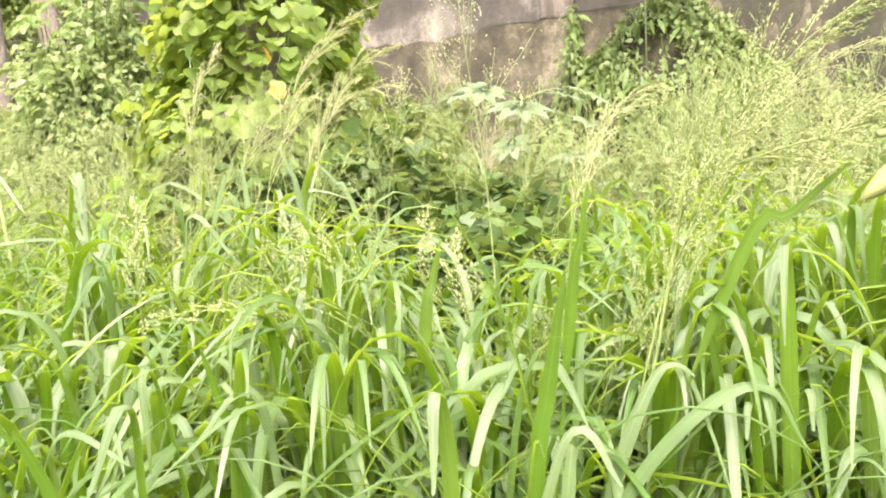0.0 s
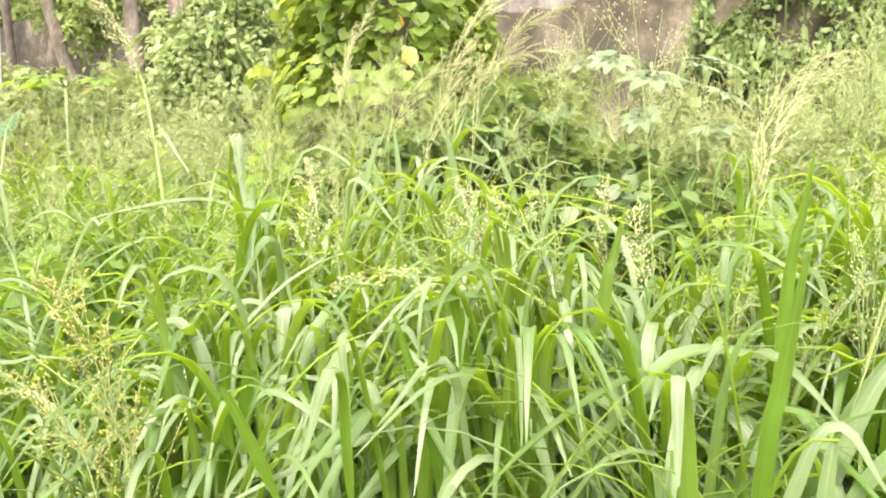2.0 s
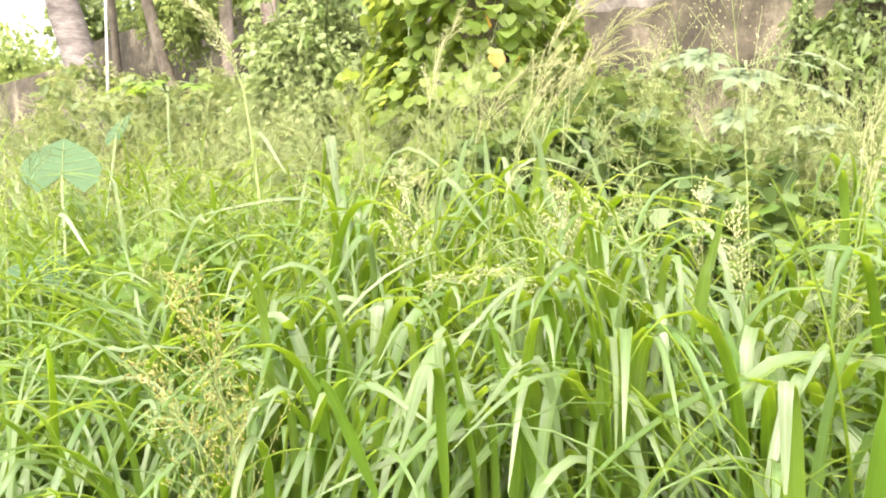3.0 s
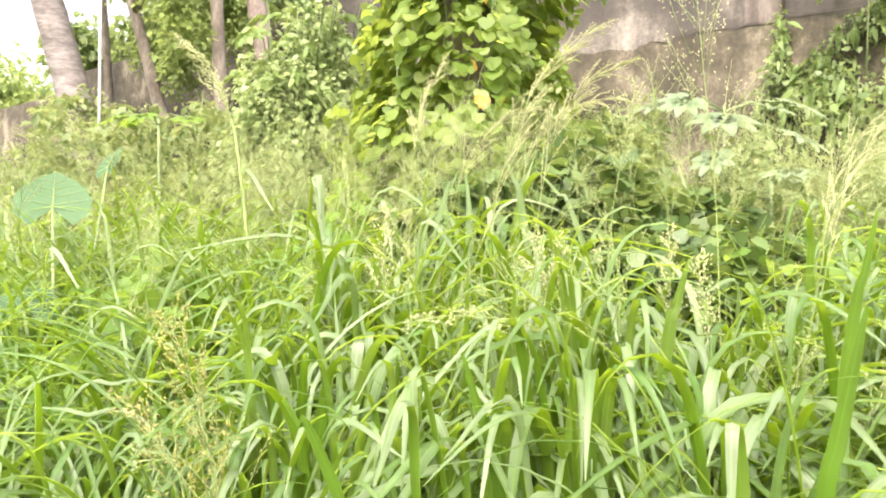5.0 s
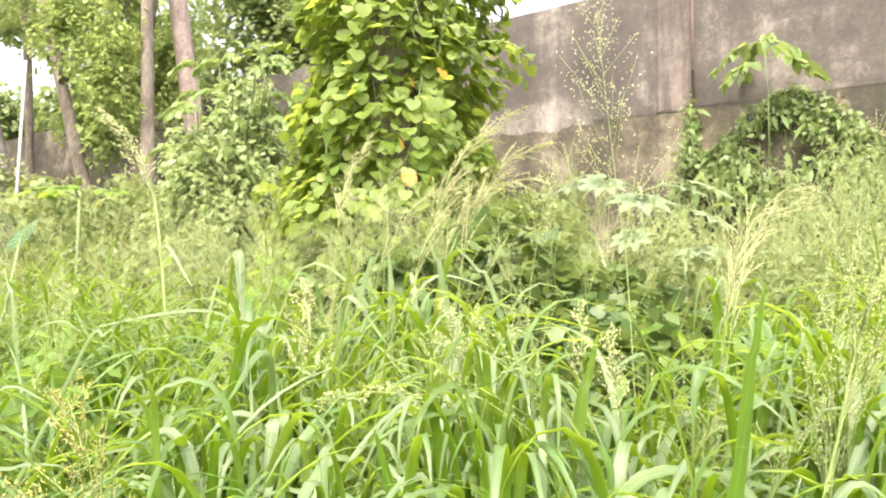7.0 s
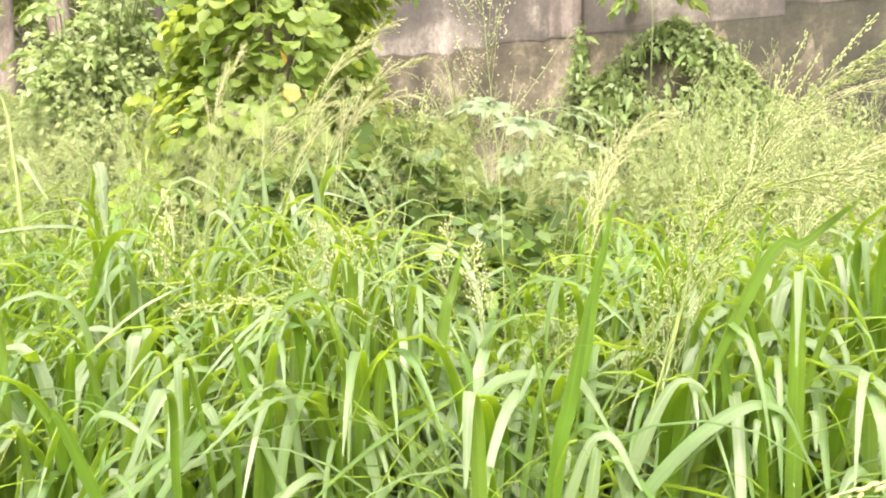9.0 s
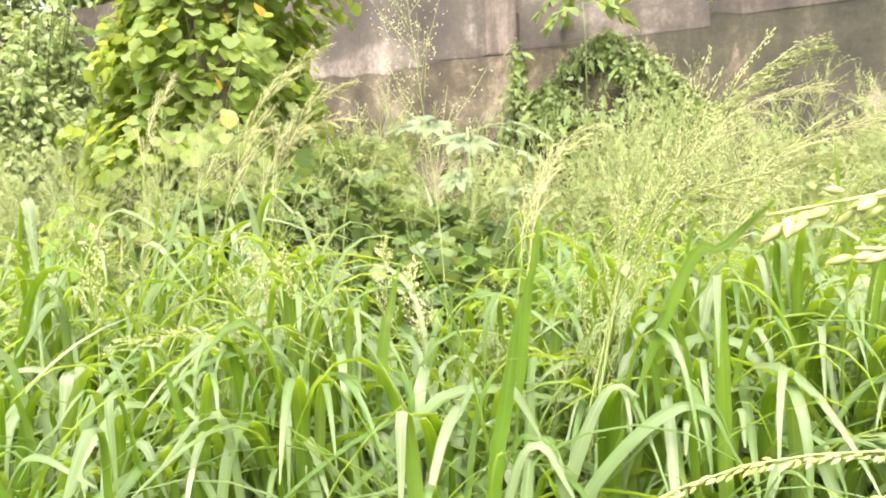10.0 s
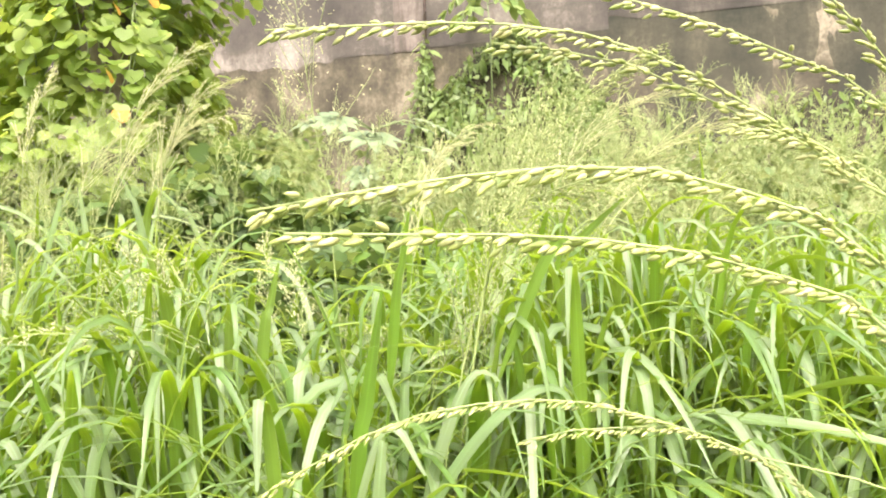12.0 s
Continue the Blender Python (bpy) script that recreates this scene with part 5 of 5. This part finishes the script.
seed_head([(0.215, 1.706, 0.420), (0.313, 1.605, 1.422), (0.347, 1.571, 1.595), (0.394, 1.549, 1.669), (0.471, 1.496, 1.682)], "feathery nodding seed head", top=0.3, spread=0.12, count=20, seed=0.0028, droop=0.8, grains=13, flare=0.4, hang=0.12)
seed_head([(-0.612, 1.916, 0.468), (-0.449, 1.827, 1.512), (-0.384, 1.791, 1.719), (-0.329, 1.768, 1.848), (-0.186, 1.712, 1.963)], "feathery brush-like seed head leaning over", top=0.33, spread=0.19, count=36, seed=0.0031, droop=0.5, grains=20, flare=0.4, hang=0.12)
seed_head([(-0.470, 1.959, 0.486), (-0.320, 1.872, 1.593), (-0.280, 1.848, 1.737), (-0.216, 1.814, 1.846), (-0.116, 1.761, 1.879)], "feathery brush-like seed head leaning over", top=0.3, spread=0.19, count=32, seed=0.0031, droop=0.65, grains=20, flare=0.4, hang=0.15)
seed_head([(-0.800, 2.194, 0.545), (-0.774, 2.185, 1.622), (-0.766, 2.182, 1.782), (-0.739, 2.180, 1.889), (-0.678, 2.176, 1.997)], "small feathery seed head", top=0.22, spread=0.14, count=24, seed=0.0035, droop=0.6, grains=15, flare=0.4, hang=0.15)
seed_head([(-1.314, 2.334, 0.553), (-1.438, 2.256, 1.692), (-1.488, 2.225, 1.911), (-1.538, 2.205, 2.021), (-1.592, 2.137, 2.088)], "dry straw-coloured drooping seed head", top=0.2, spread=0.16, count=26, seed=0.005, droop=0.9, grains=18, flare=0.4, hang=0.15, thick=0.011)
seed_head([(0.205, 2.023, 0.511), (0.140, 1.959, 1.500), (0.109, 1.929, 1.747), (0.085, 1.907, 1.916), (0.036, 1.861, 2.285)], "open airy seed head with scattered grains", top=0.4, spread=0.34, count=24, seed=0.0042, droop=-0.1, grains=22, hang=1.0, flare=1.1)
seed_head([(-0.182, 1.956, 0.491), (-0.139, 1.913, 1.433), (-0.127, 1.902, 1.572), (-0.112, 1.894, 1.680), (-0.090, 1.884, 1.820)], "open airy seed head with scattered grains", top=0.16, spread=0.18, count=14, seed=0.0035, droop=0.1, grains=10, hang=0.4)
seed_head([(0.058, 1.493, 0.364), (-0.242, 1.254, 1.185), (-0.286, 1.219, 1.249), (-0.362, 1.170, 1.291), (-0.486, 1.097, 1.272)], "drooping seed head with plump green grains", top=0.32, spread=0.08, count=16, seed=0.0034, droop=0.4, grains=9, hang=0.3)
seed_head([(-0.025, 1.489, 0.360), (-0.227, 1.402, 1.264), (-0.256, 1.390, 1.333), (-0.273, 1.382, 1.379), (-0.296, 1.371, 1.442)], "small tufted seed head", top=0.2, spread=0.13, count=18, seed=0.0035, droop=0.0, grains=12, hang=0.35)
seed_head([(-0.621, 1.487, 0.335), (-0.622, 1.439, 1.172), (-0.623, 1.425, 1.320), (-0.623, 1.417, 1.394), (-0.618, 1.409, 1.487)], "narrow pale upright seed head", top=0.2, spread=0.09, count=22, seed=0.004, droop=0.0, grains=10, hang=0.12)
seed_head([(0.010, 1.503, 0.365), (-0.010, 1.452, 1.176), (-0.015, 1.439, 1.292), (-0.019, 1.430, 1.373), (-0.024, 1.422, 1.454)], "narrow pale upright seed head", top=0.2, spread=0.08, count=18, seed=0.0035, droop=0.0, grains=10, hang=0.12)
seed_head([(-0.690, 1.003, 0.223), (-0.700, 0.873, 1.020), (-0.712, 0.850, 1.110), (-0.722, 0.830, 1.200), (-0.750, 0.810, 1.290)], "golden-grained open seed head", top=0.42, spread=0.2, count=34, seed=0.0034, droop=0.25, grains=22, flare=0.7, hang=0.25)
seed_head([(-0.640, 0.985, 0.226), (-0.760, 0.884, 1.000), (-0.780, 0.870, 1.060), (-0.800, 0.853, 1.110), (-0.830, 0.835, 1.160)], "golden-grained open seed head", top=0.3, spread=0.14, count=24, seed=0.0034, droop=0.3, grains=16, hang=0.3)
seed_head([(0.226, 1.724, 0.425), (0.354, 1.696, 1.467), (0.379, 1.690, 1.572), (0.418, 1.688, 1.665), (0.503, 1.647, 1.729)], "feathery nodding seed head", top=0.3, spread=0.13, count=22, seed=0.003, droop=0.8, grains=14, flare=0.4, hang=0.12)
seed_head([(0.170, 1.404, 0.347), (0.065, 1.414, 1.206), (0.049, 1.416, 1.281), (0.038, 1.417, 1.343), (0.033, 1.416, 1.406)], "narrow pale upright seed head", top=0.2, spread=0.08, count=18, seed=0.004, droop=0.0, grains=10, hang=0.12)
seed_head([(-0.323, 1.496, 0.350), (-0.270, 1.477, 1.241), (-0.262, 1.474, 1.315), (-0.257, 1.472, 1.365), (-0.250, 1.469, 1.427)], "small tufted seed head", top=0.2, spread=0.1, count=18, seed=0.004, droop=0.0, grains=10, hang=0.2)
seed_head([(-0.602, 2.352, 0.596), (-0.439, 2.306, 1.575), (-0.379, 2.290, 1.759), (-0.260, 2.215, 1.867), (-0.112, 2.139, 1.870)], "feathery nodding seed head", top=0.32, spread=0.18, count=30, seed=0.003, droop=0.6, grains=18, flare=0.4, hang=0.15)
seed_head([(-0.828, 2.290, 0.568), (-0.648, 2.241, 1.538), (-0.591, 2.226, 1.697), (-0.489, 2.154, 1.806), (-0.358, 2.080, 1.831)], "feathery nodding seed head", top=0.3, spread=0.16, count=26, seed=0.003, droop=0.6, grains=18, flare=0.4, hang=0.15)
seed_head([(0.612, 1.947, 0.476), (0.795, 1.898, 1.489), (0.867, 1.878, 1.692), (0.983, 1.803, 1.823), (1.172, 1.719, 1.863)], "feathery nodding seed head", top=0.36, spread=0.22, count=34, seed=0.003, droop=0.5, grains=20, flare=0.5, hang=0.15)
seed_head([(0.598, 1.747, 0.426), (0.865, 1.684, 1.461), (0.945, 1.665, 1.613), (1.044, 1.594, 1.707), (1.208, 1.515, 1.737)], "feathery nodding seed head", top=0.36, spread=0.22, count=34, seed=0.003, droop=0.5, grains=20, flare=0.5, hang=0.15)
seed_head([(0.302, 2.098, 0.531), (0.444, 2.055, 1.577), (0.483, 2.044, 1.718), (0.555, 2.029, 1.796), (0.631, 1.965, 1.820)], "feathery nodding seed head", top=0.3, spread=0.14, count=26, seed=0.003, droop=0.8, grains=18, flare=0.4, hang=0.15)
raceme([(0.307, 0.049, 1.410), (0.256, 0.039, 1.436), (0.208, 0.038, 1.461), (0.171, 0.035, 1.471), (0.123, 0.035, 1.474), (0.054, 0.038, 1.470)], "long arching row of plump pale green grains", 0.0037, 0.0041)
raceme([(0.280, 0.044, 1.422), (0.234, 0.043, 1.444), (0.187, 0.042, 1.463), (0.136, 0.042, 1.469)], "arching branch of plump pale green grains", 0.0037, 0.0043)
raceme([(0.239, -0.025, 1.382), (0.203, -0.032, 1.400), (0.167, -0.034, 1.411), (0.135, -0.032, 1.413), (0.095, -0.034, 1.409), (0.052, -0.034, 1.402)], "long arching row of plump pale green grains", 0.0037, 0.0036)
raceme([(0.232, -0.032, 1.364), (0.207, -0.037, 1.377), (0.172, -0.039, 1.388), (0.131, -0.040, 1.394), (0.096, -0.042, 1.395), (0.061, -0.044, 1.396)], "long arching row of plump pale green grains", 0.0037, 0.0036)
raceme([(0.309, 0.105, 1.267), (0.266, 0.102, 1.295), (0.209, 0.103, 1.317), (0.165, 0.101, 1.325), (0.103, 0.102, 1.319), (0.042, 0.104, 1.290)], "arching golden-green row of ripe grains", 0.0031, 0.0034)
raceme([(0.263, 0.103, 1.296), (0.224, 0.105, 1.307), (0.183, 0.108, 1.308), (0.163, 0.111, 1.304)], "short golden-green row of ripe grains", 0.0031, 0.0034)
raceme([(0.308, 0.048, 1.448), (0.263, 0.046, 1.468), (0.222, 0.044, 1.481), (0.183, 0.042, 1.489)], "arching branch of plump pale green grains", 0.0037, 0.0045)
raceme([(0.265, -0.000, 1.453), (0.245, -0.006, 1.464), (0.237, -0.005, 1.476)], "upright thick row of pale grains", 0.0038, 0.0038)
raceme([(0.364, 0.112, 1.424), (0.322, 0.119, 1.446), (0.282, 0.127, 1.456)], "short branch of plump pale grains", 0.0043, 0.0043)
